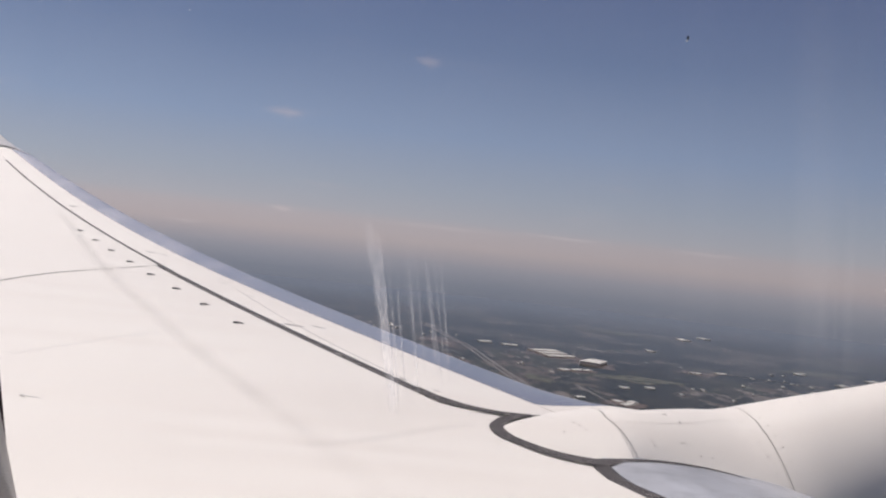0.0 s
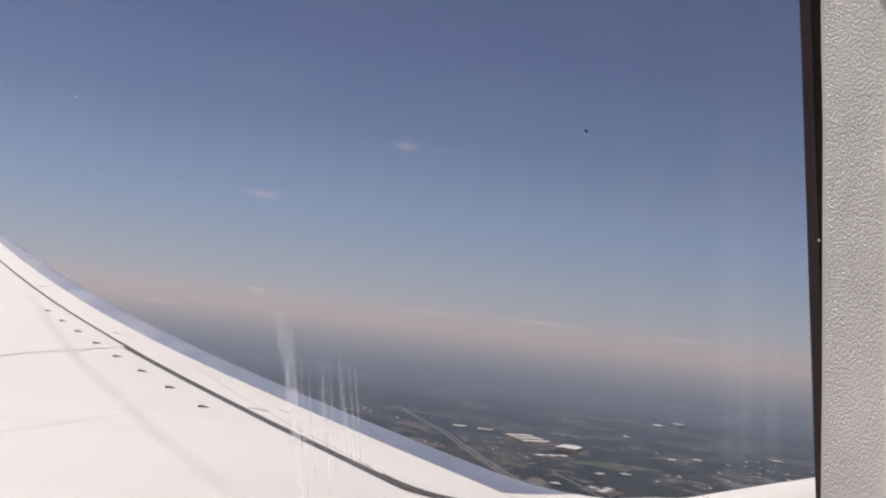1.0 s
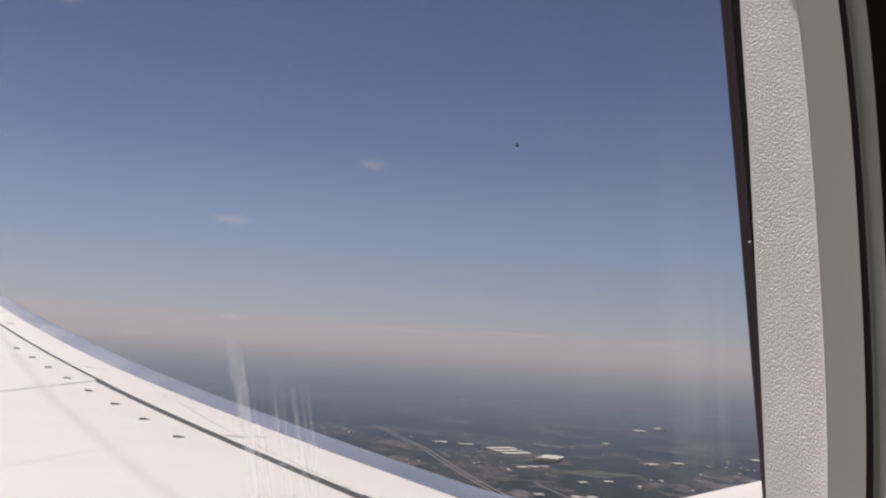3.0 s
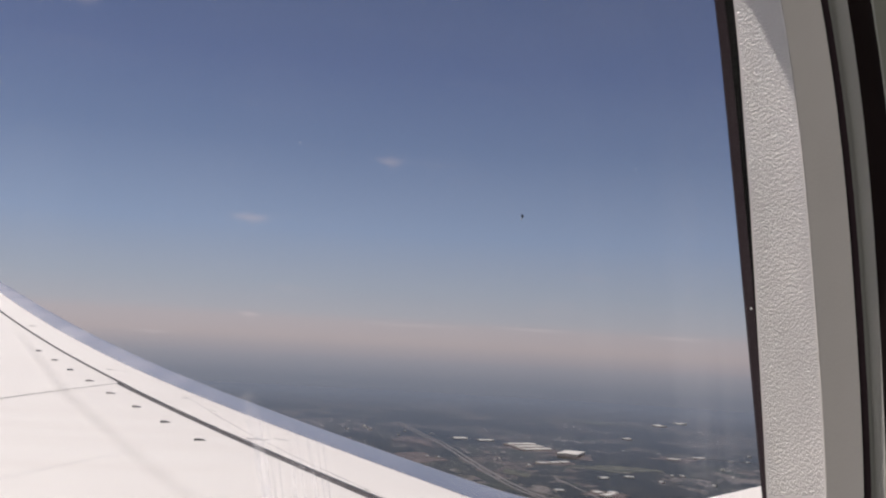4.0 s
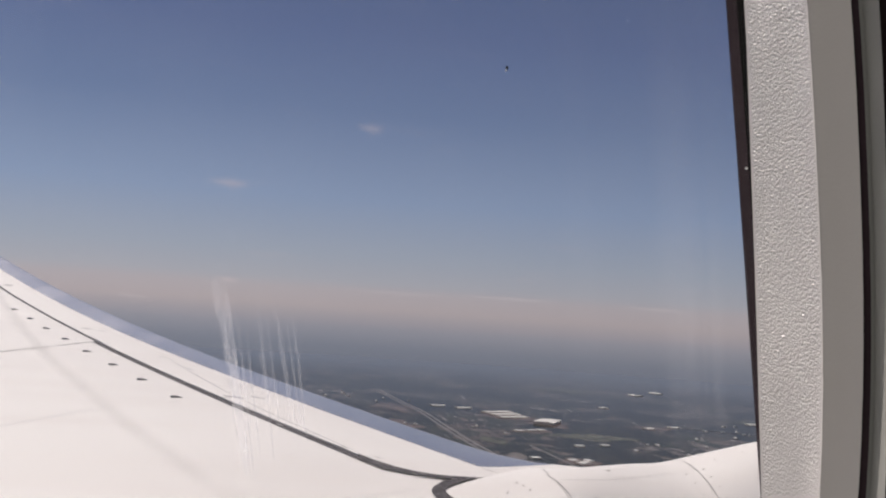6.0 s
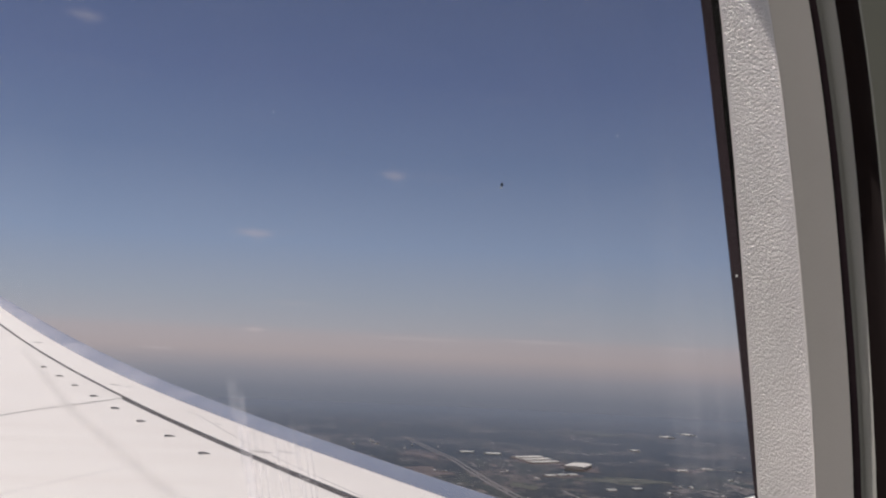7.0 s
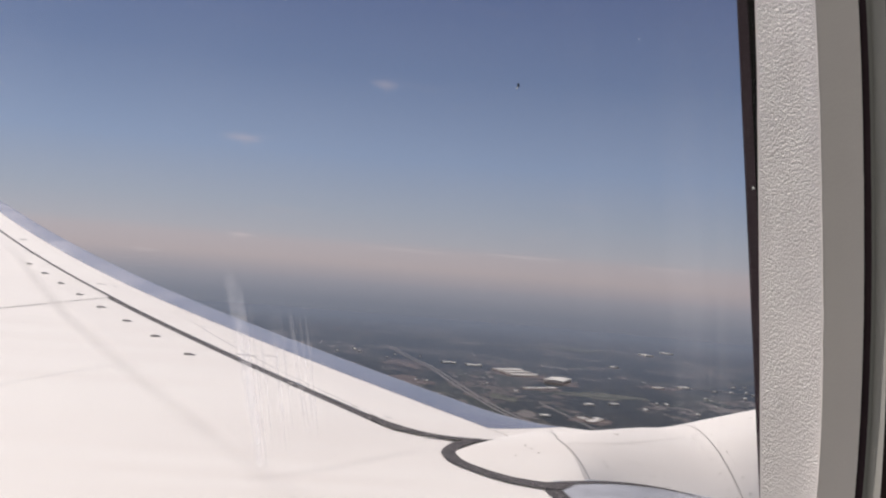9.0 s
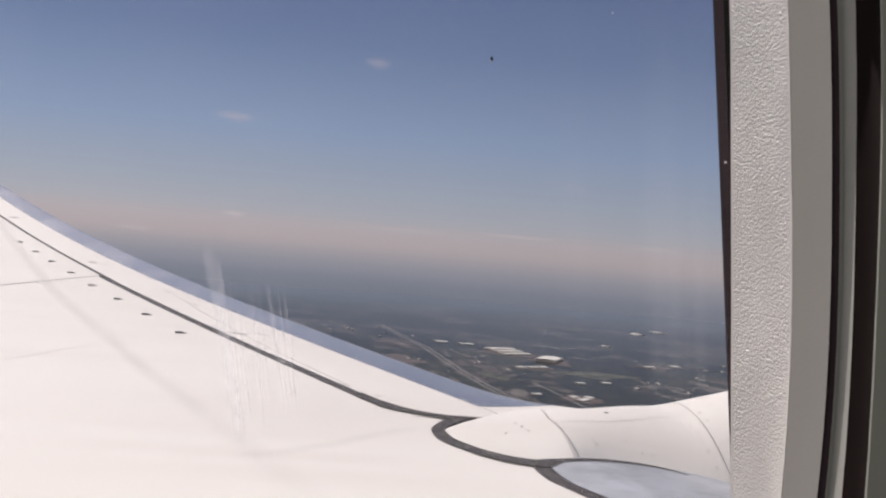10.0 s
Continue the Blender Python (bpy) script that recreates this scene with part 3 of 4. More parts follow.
wing_part("wing_skin", loft([wing_section(y, fore_edge(y)) for y in stations], True, True), WHITE, "glossy white painted upper skin")


def band(o0, o1, ys, lift=0.0, depth=0.012, cut0=None):
    """A strip of skin between two distances from the leading edge, with thickness."""
    rows = []
    for y in ys:
        a = o0(y) if callable(o0) else o0
        b = o1(y) if callable(o1) else o1
        top = [on_wing(a + (b - a) * i / 8, y, lift) for i in range(9)]
        rows.append(top + [p + Vector((0, 0, -depth)) for p in reversed(top)])
    return loft(rows, True, True)


wing_part("slat", band(lambda y: 0.224 + 0.05 * smoothstep(3.0, 7.0, y), lambda y: 0.539 - 0.006 * smoothstep(5.6, 5.83, y), spans(2.80, TIP, 0.25)), WHITE, "white rear part of the leading-edge slat")
wing_part("joint_seal", band(0.540, 0.586, spans(2.98, 5.83, 0.12), -0.003), SEAL, "dark chipped sealant strip behind the slat")
wing_part("joint_seal", band(0.534, 0.557, spans(5.83, 12.6, 0.25), -0.003), SEAL, "dark chipped sealant strip behind the slat")
wing_part("joint_seal", band(0.533, 0.557, spans(12.6, TIP, 0.25), -0.002), WHITE)


def nose_section(y, back, fillet=False):
    """The rounded nose of the slat: over the top from back to the leading edge, round it and back below; beside the engine its edge sweeps up."""
    up = float(np.interp(y, [2.7, 3.0, 3.1, 3.2, 3.3, 3.4, 3.8, 6.0], [0.09, 0.043, 0.0285, 0.0195, 0.012, 0.009, 0.006, 0.0])) if fillet else 0.0
    top = [on_wing(back * (1 - i / 9), y, 0.0015 + up * (i / 9) ** 1.4) for i in range(10)]
    tip = top[-1]
    r = 0.05
    around = [Vector((tip.x + r * math.sin(a), y, tip.z - 0.004 - r + r * math.cos(a))) for a in (0.3, 0.7, 1.1, 1.6, 2.1, 2.6, 3.0)]
    below = [Vector((tip.x - back, y, tip.z - 0.13))]
    return top + around + below


def slat_back(y):
    return 0.225 + 0.05 * smoothstep(3.0, 7.0, y)


wing_part("slat_nose", loft([nose_section(y, slat_back(y), True) for y in spans(3.014, 3.6, 0.08) + spans(3.7, TIP - 0.05, 0.22)], True, True), METAL, "bare brushed metal nose of the slat")
wing_part("slat_root", loft([nose_section(y, slat_back(y), True) for y in spans(2.8, 3.0125, 0.03)], True, True), WHITE, "white painted root of the slat beside the engine")
wing_part("krueger_flap", loft([nose_section(y, flap_back(y) - 0.002) for y in spans(ROOT, 2.0, 0.15) + spans(2.04, 2.428, 0.03)], True, True), DULL, "bare metal inboard leading-edge flap")
wing_part("joint_seal", band(flap_back, lambda y: fore_edge(y) - 0.001, spans(ROOT, 2.0, 0.15) + spans(2.04, 2.35, 0.02), 0.001), SEAL, "dark sealant strip behind the inboard flap")


def ribbon(points, width, lift, surface, uv=True):
    """A thin strip over a surface along points in plan."""
    pts = along([(x, y, 0) for x, y in points], 0.03)
    bm = bmesh.new()
    lay = bm.loops.layers.uv.new("UVMap")
    last = None
    for i, p in enumerate(pts):
        d = (pts[min(i + 1, len(pts) - 1)] - pts[max(i - 1, 0)]).normalized()
        s = Vector((d.y, -d.x, 0)) * width / 2
        q = []
        for k in (-1, 1):
            c = p + s * k
            q.append(bm.verts.new((c.x, c.y, surface(c.x, c.y) + lift)))
        if last:
            f = bm.faces.new((last[0], last[1], q[1], q[0]))
            for lp, u in zip(f.loops, ((0, i - 1), (1, i - 1), (1, i), (0, i))):
                lp[lay].uv = (u[0], u[1] / max(1, len(pts) - 1))
        last = q
    bmesh.ops.recalc_face_normals(bm, faces=bm.faces)
    return bm


def wing_surface(x, y):
    return skin_z(aft(x, y), y)


wing_part("panel_joint", ribbon([(-1.352, 5.828), (-1.52, 5.45), (-1.694, 5.06), (-1.80, 4.60), (-1.88, 4.2), (-1.95, 3.7)], 0.011, 0.0015, wing_surface), JOINT_DARK)
wing_part("stain", ribbon([(-2.9, 8.7), (-2.3, 7.3), (-1.507, 5.335), (-0.887, 3.9), (-0.618, 3.27), (-0.324, 2.624), (-0.096, 2.1), (0.05, 1.75)], 0.10, 0.0025, wing_surface), STAIN, "faint grey stain along the front spar")
wing_part("panel_joint", ribbon([(-0.90, 5.357), (-0.589, 4.57), (-0.309, 3.917), (-0.10, 3.464), (0.161, 2.911)], 0.009, 0.0012, wing_surface), SEAM, "faint reddish seam along the slat")
for o0, y0, o1, y1 in ((0.53, 4.36, 0.30, 4.42), (0.53, 7.9, 0.28, 8.0), (0.53, 10.6, 0.28, 10.7)):
    a, b = on_wing(o0, y0), on_wing(o1, y1)
    wing_part("panel_joint", ribbon([(a.x, a.y), (b.x, b.y)], 0.008, 0.0012, wing_surface), STAIN)
wing_part("stain", ribbon([(-0.235, 2.241), (-0.068, 2.352), (0.093, 2.535), (0.225, 2.665)], 0.06, 0.0022, wing_surface), FAINT)
wing_part("stain", ribbon([(-1.15, 3.0), (-1.046, 3.24), (-0.941, 3.472), (-0.80, 3.76)], 0.05, 0.0022, wing_surface), FAINT)
# worn marks on the slat and the skin
for x, y, w, h in ((-0.919, 2.515, 0.007, 0.018), (0.12, 3.05, 0.02, 0.03), (-0.9, 5.3, 0.02, 0.05), (-0.133, 3.03, 0.006, 0.015), (-0.2, 3.55, 0.01, 0.03), (0.02, 3.2, 0.008, 0.02), (-0.7, 4.9, 0.02, 0.06)):
    wing_part("scuff", ribbon([(x - 0.4 * h, y + h * 0.5), (x, y), (x + 0.4 * h, y - h * 0.5)], w, 0.002, wing_surface), MARK if w > 0.015 else SCUFF)
wing_part("stain", ribbon([(-0.925, 2.515), (-0.90, 2.508), (-0.86, 2.498)], 0.012, 0.002, wing_surface), MARK)
for line, w in (([(-0.47, 4.15), (-0.44, 4.137), (-0.418, 4.125), (-0.395, 4.113), (-0.365, 4.098)], 0.045), ([(-0.355, 4.165), (-0.325, 4.14), (-0.285, 4.108)], 0.022), ([(-2.84, 8.88), (-2.80, 8.85), (-2.75, 8.82)], 0.07), ([(-1.58, 6.43), (-1.549, 6.401), (-1.50, 6.37)], 0.035), ([(-1.47, 6.35), (-1.444, 6.325), (-1.41, 6.30)], 0.02)):
    wing_part("scuff", ribbon(line, w, 0.002, wing_surface), DASH, "brown scuff mark")
# vortex generators: small swept blades on a foot plate
for x, y in ((-2.233, 7.236), (-1.987, 6.762), (-1.755, 6.30), (-1.521, 5.839), (-1.288, 5.362), (-1.059, 4.917), (-0.842, 4.482), (-0.627, 4.045)):
    z = wing_surface(x, y)
    at = pose(x, y, z, 4.5, 0, 14) @ Matrix.Scale(0.68, 4)
    bm = bmesh.new()
    box(bm, -0.034, -0.010, 0, 0.034, 0.010, 0.002, 0.0006)
    bmesh.ops.transform(bm, matrix=at, verts=bm.verts)
    foot = wing_part("vortex_generator", bm, FIN, "small dark vortex generator with a foot plate", False)
    bm = bmesh.new()
    blade = [bm.verts.new(p) for p in ((0.032, -0.002, 0.002), (-0.034, -0.002, 0.002), (-0.034, -0.002, 0.012), (0.0, -0.002, 0.012), (0.032, 0.002, 0.002), (-0.034, 0.002, 0.002), (-0.034, 0.002, 0.012), (0.0, 0.002, 0.012))]
    for f in ((0, 1, 2, 3), (7, 6, 5, 4), (0, 3, 7, 4), (1, 5, 6, 2), (3, 2, 6, 7), (0, 4, 5, 1)):
        bm.faces.new([blade[i] for i in f])
    bmesh.ops.recalc_face_normals(bm, faces=bm.faces)
    bmesh.ops.transform(bm, matrix=at, verts=bm.verts)
    wing_part("blade", bm, FIN, "", False, foot)

# blended winglet at the tip
rows = []
out, up = TIP + 0.004, 0.0
for i in range(25):
    t = i / 24
    bend = 0.45 + 0.35 * smoothstep(0, 0.3, t) + 0.5 * smoothstep(0.3, 0.8, t)
    c = chord(TIP) * (1 - 0.6 * t)
    x0 = on_wing(0, TIP).x - 0.02 - 2.5 * t
    nrm = Vector((0, -math.sin(bend), math.cos(bend)))
    prof = []
    for k in range(9):
        s = k / 8
        prof.append(Vector((x0 - c * s, out, skin_z(c * s, TIP) + up)) + nrm * 0.03 * math.sin(math.pi * s ** 0.6))
    for k in range(8, -1, -1):
        s = k / 8
        prof.append(Vector((x0 - c * s, out, skin_z(c * s, TIP) + up)) - nrm * (0.06 * c * math.sin(math.pi * s ** 0.6) + 0.01))
    rows.append(prof)
    out, up = out + 0.1 * math.cos(bend), up + 0.1 * math.sin(bend)
wing_part("tip_joint", band(0.02, lambda y: chord(y) - 0.1, [TIP - 0.13, TIP - 0.06, TIP], 0.004, 0.01), JOINT_DARK, "dark joint between wing and winglet")
wing_part("winglet", loft(rows, True, True), GLOSS, "upswept winglet glinting in the sun")

# ---- engine nacelle and its fairing on the wing ----
TOPS = [(0.27, -0.470), (0.40, -0.460), (0.50, -0.453), (0.58, -0.444), (0.66, -0.437), (0.72, -0.438), (0.78, -0.440), (0.85, -0.443), (0.93, -0.4455), (0.97, -0.4435), (1.014, -0.432), (1.08, -0.4125), (1.18, -0.384), (1.36, -0.338), (1.474, -0.308), (1.8, -0.22), (2.3, -0.17), (2.8, -0.18), (3.1, -0.25), (3.2, -0.32)]


def top_z(x):
    return float(np.interp(x, [p[0] for p in TOPS], [p[1] for p in TOPS]))


def near_edge(x):
    return float(np.interp(x, [0.272, 0.280, 0.292, 0.333, 0.381, 0.442, 0.492, 0.584], [2.66, 2.60, 2.547, 2.475, 2.42, 2.38, 2.365, 2.38]))


def far_edge(x):
    return float(np.interp(x, [0.272, 0.280, 0.294, 0.341, 0.387, 0.470, 0.584], [2.665, 2.66, 2.693, 2.763, 2.83, 2.96, 3.14]))


def hub(x):
    """Distance outboard of the nacelle's axis x metres ahead."""
    return float(np.interp(x, [0.9, 1.02, 1.5], [2.96, 2.92, 2.82]))


def girth(x):
    """Radius of the nacelle x metres ahead."""
    return float(np.interp(x, [0.9, 1.02, 1.15, 1.3, 1.5, 1.9, 2.6, 3.2], [0.92, 0.66, 0.48, 0.39, 0.41, 0.56, 0.70, 0.66]))


def reach(x, side):
    """Half width of the nacelle; on its far side it is fuller."""
    return girth(x) if side < 0 else float(np.interp(x, [0.9, 1.02, 1.15, 1.3, 1.5, 2.6, 3.2], [0.78, 0.64, 0.50, 0.44, 0.46, 0.70, 0.66]))


def tall(x):
    """Half height of the nacelle, which is taller than wide."""
    return girth(x) * (1.0 + 0.15 * smoothstep(1.0, 1.4, x))


def nacelle_point(x, s):
    """A point of the nacelle and its fairing: x metres ahead, s from -1 (towards the cabin, low) over the top (0) to 1."""
    xd = min(x, 0.584)
    ya, yb = near_edge(xd), far_edge(xd)
    yc = (ya + yb) / 2
    y1 = yc + (yb - ya) / 2 * s
    edge = wing_surface(xd, y1) - 0.004
    rise = max(0.002, top_z(x) - wing_surface(xd, yc)) + 0.004
    z1 = edge + rise * (1 - abs(s) ** 2.4)
    k = smoothstep(0.56, 1.0, x)
    r = reach(x, s)
    ang = s * radians(105)
    y2, z2 = hub(x) + r * math.sin(ang), top_z(x) - tall(x) + tall(x) * math.cos(ang)
    return Vector((x, y1 + (y2 - y1) * k, z1 + (z2 - z1) * k))


nacelle = thing("engine_nacelle", "white engine nacelle with riveted panels and a fairing over the wing", "engine nacelle", (1.6, 3.0, -1.5))
nac_here = nacelle.matrix_world.inverted()


def nac_part(name, bm, mat, label="", smooth=True):
    bmesh.ops.transform(bm, matrix=nac_here, verts=bm.verts)
    return part(name, bm, mat, nacelle, label, smooth)


def cowl(x0, x1, step, label, name):
    rows = []
    for x in spans(x0, x1, step):
        row = [nacelle_point(x, -1 + 2 * i / 64) for i in range(65)]
        sink = 0.10
        rows.append(row + [row[-1] + Vector((0, 0, -sink)), row[0] + Vector((0, 0, -sink))])
    nac_part(name, loft(rows, True), WHITE, label)


cowl(0.272, 0.5758, 0.01, "white fairing with a rounded tail lying on the wing", "fairing")
cowl(0.5762, 1.0135, 0.03, "white pylon panel", "pylon_panel")
cowl(1.0140, 3.2, 0.06, "white fan cowl", "fan_cowl")
rows = []
for x, k in ((3.2, 1.0), (3.27, 0.985), (3.32, 0.95), (3.33, 0.9), (3.30, 0.86), (3.1, 0.84), (2.6, 0.84)):
    c = top_z(3.2) - tall(3.2)
    rows.append([Vector((x, hub(x) + k * girth(3.2) * math.sin(a * math.tau / 64), c + k * tall(3.2) * math.cos(a * math.tau / 64))) for a in range(64)])
nac_part("intake_lip", loft(rows, True), METAL, "bare metal intake lip")
rows = []
for x in (0.9, 1.02, 1.25, 1.5, 1.9, 2.6, 3.2):
    c = top_z(x) - tall(x)
    rows.append([Vector((x, hub(x) + 0.985 * reach(x, math.sin(math.pi * (0.5 + a / 32))) * math.sin(math.pi * (0.5 + a / 32)), c + 0.985 * tall(x) * math.cos(math.pi * (0.5 + a / 32)))) for a in range(33)])
nac_part("lower_cowl", loft(rows), WHITE, "white lower cowl")


def nac_line(stations, width, lift, mat, name="panel_joint"):
    """A thin strip over the nacelle along (x, s) stations."""
    pts = along([(a, b, 0) for a, b in stations], 0.03)
    rows = []
    for i, p in enumerate(pts):
        q, r = pts[max(i - 1, 0)], pts[min(i + 1, len(pts) - 1)]
        c = nacelle_point(p.x, p.y)
        d = (nacelle_point(r.x, r.y) - nacelle_point(q.x, q.y)).normalized()
        nrm = (nacelle_point(p.x + 0.01, p.y) - nacelle_point(p.x - 0.01, p.y)).cross(nacelle_point(p.x, p.y + 0.01) - nacelle_point(p.x, p.y - 0.01)).normalized()
        if nrm.z < 0:
            nrm = -nrm
        s = d.cross(nrm).normalized() * width / 2
        rows.append([c - s + nrm * lift, c + s + nrm * lift])
    nac_part(name, loft(rows), mat)


nac_line([(0.593, -1.0), (0.585, -0.6), (0.574, -0.2), (0.569, -0.06), (0.575, 0.05), (0.579, 0.3)], 0.0020, 0.0015, JOINT_DARK)
nac_line([(1.040, -0.75), (1.026, -0.52), (1.016, -0.3), (1.014, 0.0), (1.014, 0.3)], 0.0016, 0.0015, JOINT_DARK)
def girth_place(x, y):
    """The s at which the nacelle's upper flank lies y metres outboard."""
    lo, hi = -0.6, 0.1
    for _ in range(30):
        mid_s = (lo + hi) / 2
        if nacelle_point(x, mid_s).y < y:
            lo = mid_s
        else:
            hi = mid_s
    return lo


nac_line([(x, girth_place(x, y)) for x, y in ((0.58, 2.665), (0.619, 2.676), (0.689, 2.690), (0.774, 2.728), (0.874, 2.80), (0.972, 2.84), (1.012, 2.842))], 0.0016, 0.0012, SCUFF)
nac_line([(x, girth_place(x, y)) for x, y in ((1.018, 2.842), (1.046, 2.84), (1.12, 2.815), (1.22, 2.785), (1.35, 2.755), (1.5, 2.72), (1.8, 2.69), (2.2, 2.69))], 0.0022, 0.0012, SEAM)
rnd = random.Random(5)


def rivet(x, s, r=0.0024):
    c = nacelle_point(x, s)
    nrm = (nacelle_point(x + 0.01, s) - nacelle_point(x - 0.01, s)).cross(nacelle_point(x, s + 0.01) - nacelle_point(x, s - 0.01)).normalized()
    if nrm.z < 0:
        nrm = -nrm
    bm = bmesh.new()
    bmesh.ops.create_cone(bm, cap_ends=True, segments=8, radius1=r, radius2=r * 0.8, depth=0.002)
    bmesh.ops.transform(bm, matrix=Matrix.Translation(c + nrm * 0.001) @ nrm.to_track_quat("Z", "Y").to_matrix().to_4x4(), verts=bm.verts)
    nac_part("fastener", bm, RIVET)


for s in (-0.09, -0.14, -0.19, -0.24, -0.29, -0.34, -0.39):
    rivet(0.985 - 0.04 * (s + 0.2), s)
    rivet(1.035 - 0.04 * (s + 0.2), s)
for x in (1.08, 1.16, 1.25, 1.34, 1.44):
    rivet(x, -0.05, 0.0022)
for x, y in ((0.473, 2.676), (0.483, 2.634), (0.493, 2.588), (0.431, 2.568), (0.660, 2.573), (0.665, 2.556), (0.749, 2.609), (0.760, 2.612), (0.792, 2.571), (0.823, 2.576), (0.782, 2.742)):
    rivet(x, girth_place(x, y), rnd.uniform(0.0020, 0.0030))


# dark sealant band round the fairing's tail, lying on the wing
def edge_band(outer, inner, label):
    a = along([(x, y, 0) for x, y in outer], 0.02)
    b = along([(x, y, 0) for x, y in inner], 0.02)
    k = 60
    rows = []
    for i in range(k + 1):
        p = a[round(i * (len(a) - 1) / k)]
        q = b[round(i * (len(b) - 1) / k)]
        row = []
        for j in range(4):
            c = p.lerp(q, j / 3)
            row.append(Vector((c.x, c.y, wing_surface(c.x, c.y) + 0.003)))
        rows.append(row)
    nac_part("edge_seal", loft(rows), SEAL, label)


edge_band([(0.44, 2.87), (0.387, 2.812), (0.311, 2.775), (0.274, 2.727), (0.244, 2.636), (0.255, 2.531), (0.301, 2.444), (0.347, 2.379), (0.395, 2.339), (0.463, 2.313), (0.50, 2.31)],
          [(0.44, 2.875), (0.40, 2.82), (0.345, 2.763), (0.300, 2.693), (0.281, 2.638), (0.296, 2.547), (0.337, 2.475), (0.385, 2.42), (0.446, 2.38), (0.496, 2.365), (0.55, 2.378)],
          "dark sealant band round the fairing's tail")
edge_band([(0.05, 3.03), (0.09, 2.95), (0.134, 2.880), (0.211, 2.820), (0.287, 2.788), (0.335, 2.777)],
          [(0.065, 3.09), (0.101, 3.02), (0.142, 2.955), (0.215, 2.869), (0.30, 2.822), (0.41, 2.820)], "dark sealant strip curving to the fairing")
edge_band([(0.463, 2.335), (0.54, 2.366), (0.62, 2.396), (0.69, 2.412), (0.76, 2.417), (0.82, 2.402), (0.85, 2.38)], [(0.463, 2.365), (0.54, 2.392), (0.62, 2.420), (0.69, 2.434), (0.762, 2.434), (0.827, 2.412), (0.855, 2.384)], "thin dark seal between pylon and flap")

# ---- the cabin window ----
LEAN = -0.0437
PANE_Y, OUTER_Y = 0.288, 0.395
MID = -0.0190
window = thing("cabin_window", "airliner cabin window with a pebbled white surround and dark rubber seals", "window", (MID, 0.25, 0.0))
win_here = window.matrix_world.inverted()


def ring(a, b, turn, zc, n, y, count=160):
    """A rounded window outline: half width, half height, lean, centre height, squareness, depth."""
    out = []
    for i in range(count):
        t = i * math.tau / count
        u = a * math.copysign(abs(math.cos(t)) ** (2 / n), math.cos(t))
        w = b * math.copysign(abs(math.sin(t)) ** (2 / n), math.sin(t))
        x = MID + u * math.cos(turn) + w * math.sin(turn)
        z = zc + w * math.cos(turn) - u * math.sin(turn)
        if u < 0:
            # the lower rear corner is rounder than the rest
            x += 0.0048 * smoothstep(0.080, 0.118, -z) if y > 0.295 else 0.0152 * smoothstep(0.038, 0.135, -z)
        if a < 0.5:
            # the arch and the sill are close to the inner opening and flare apart to the outside
            flare = 0.38 + 0.57 * smoothstep(0.327, 0.36, y)
            z = min(z, 0.127) + max(z - 0.127, 0) * flare if z > 0 else max(z, -0.092) + min(z + 0.092, 0) * flare
        out.append(Vector((x, y + LEAN * (z - 0.05), z)))
    return out


def between(p, q, k, bulge=0.0):
    """Rings from p to q, bowed outwards by bulge."""
    rows = []
    for i in range(k + 1):
        t = i / k
        rows.append([a.lerp(b, t) + Vector((a.x - MID, 0, a.z)).normalized() * bulge * 4 * t * (1 - t) for a, b in zip(p, q)])
    return rows


def win_part(name, bm, mat, label="", smooth=True, parent=None):
    bmesh.ops.transform(bm, matrix=win_here, verts=bm.verts)
    return part(name, bm, mat, parent or window, label, smooth)


# half width, half height, lean, centre height, squareness, depth
A = (0.1419, 0.2807, -0.0936, -0.0066, 5.20, 0.3033)
B = (0.1392, 0.2800, -0.0570, -0.0200, 4.90, 0.2887)
C = (0.1385, 0.2380, -0.0709, 0.0169, 2.64, 0.2494)
D = (0.1448, 0.2510, -0.0586, 0.0144, 2.47, 0.2398)
E = (0.1457, 0.2580, -0.0424, 0.0066, 2.50, 0.2288)
F = (0.1430, 0.2680, -0.0182, -0.0110, 2.48, 0.2116)
grown = lambda r, d, dy: ring(r[0] + d, r[1] + d, r[2], r[3], r[4], r[5] + dy)
def wavy(r, d, dy, size=0.0004):
    """The outline r grown by d, with an uneven moulded edge that stands back a little at mid height."""
    out = []
    for p in grown(r, d, dy):
        k = noise.noise((p.x * 60, 0.3, p.z * 60)) + 0.5 * noise.noise((p.x * 190, 7.0, p.z * 190))
        cut = 0.0017 * math.exp(-((p.z - 0.03) / 0.032) ** 2) if p.x > MID else 0.0
        out.append(p + Vector((p.x - MID, 0, 0.3 * p.z)).normalized() * size * k + Vector((cut, 0, 0)))
    return out


def hoop(rows):
    return loft(rows, True)


win_part("outer_seal", hoop([grown(A, 0.062, 0.100), grown(A, 0.060, 0.088), grown(A, 0.018, 0.022), grown(A, 0.004, 0.006), grown(A, 0, 0), grown(A, 0.0003, -0.0008), grown(A, 0.0025, -0.0022), grown(A, 0.0030, -0.0008)]), PURPLE, "brown rubber seal round the pane")
win_part("gasket", hoop(between(grown(A, 0.0028, -0.0012), grown(B, 0.012, 0.006), 4)), BLACK, "black rubber gasket behind the surround")
skin = between(wavy(B, 0, 0), grown(C, 0, 0), 30, 0.0012)
win_part("surround", hoop(skin[1:30]), PEBBLE, "pebbled white plastic surround")
win_part("inner_rim", hoop([grown(B, 0.006, 0.006), wavy(B, 0.002, 0.003)] + skin[:2]), RIM, "smooth pale rim along the gasket")
win_part("outer_rim", hoop(skin[29:]), RIM, "smooth pale rim along the bezel")
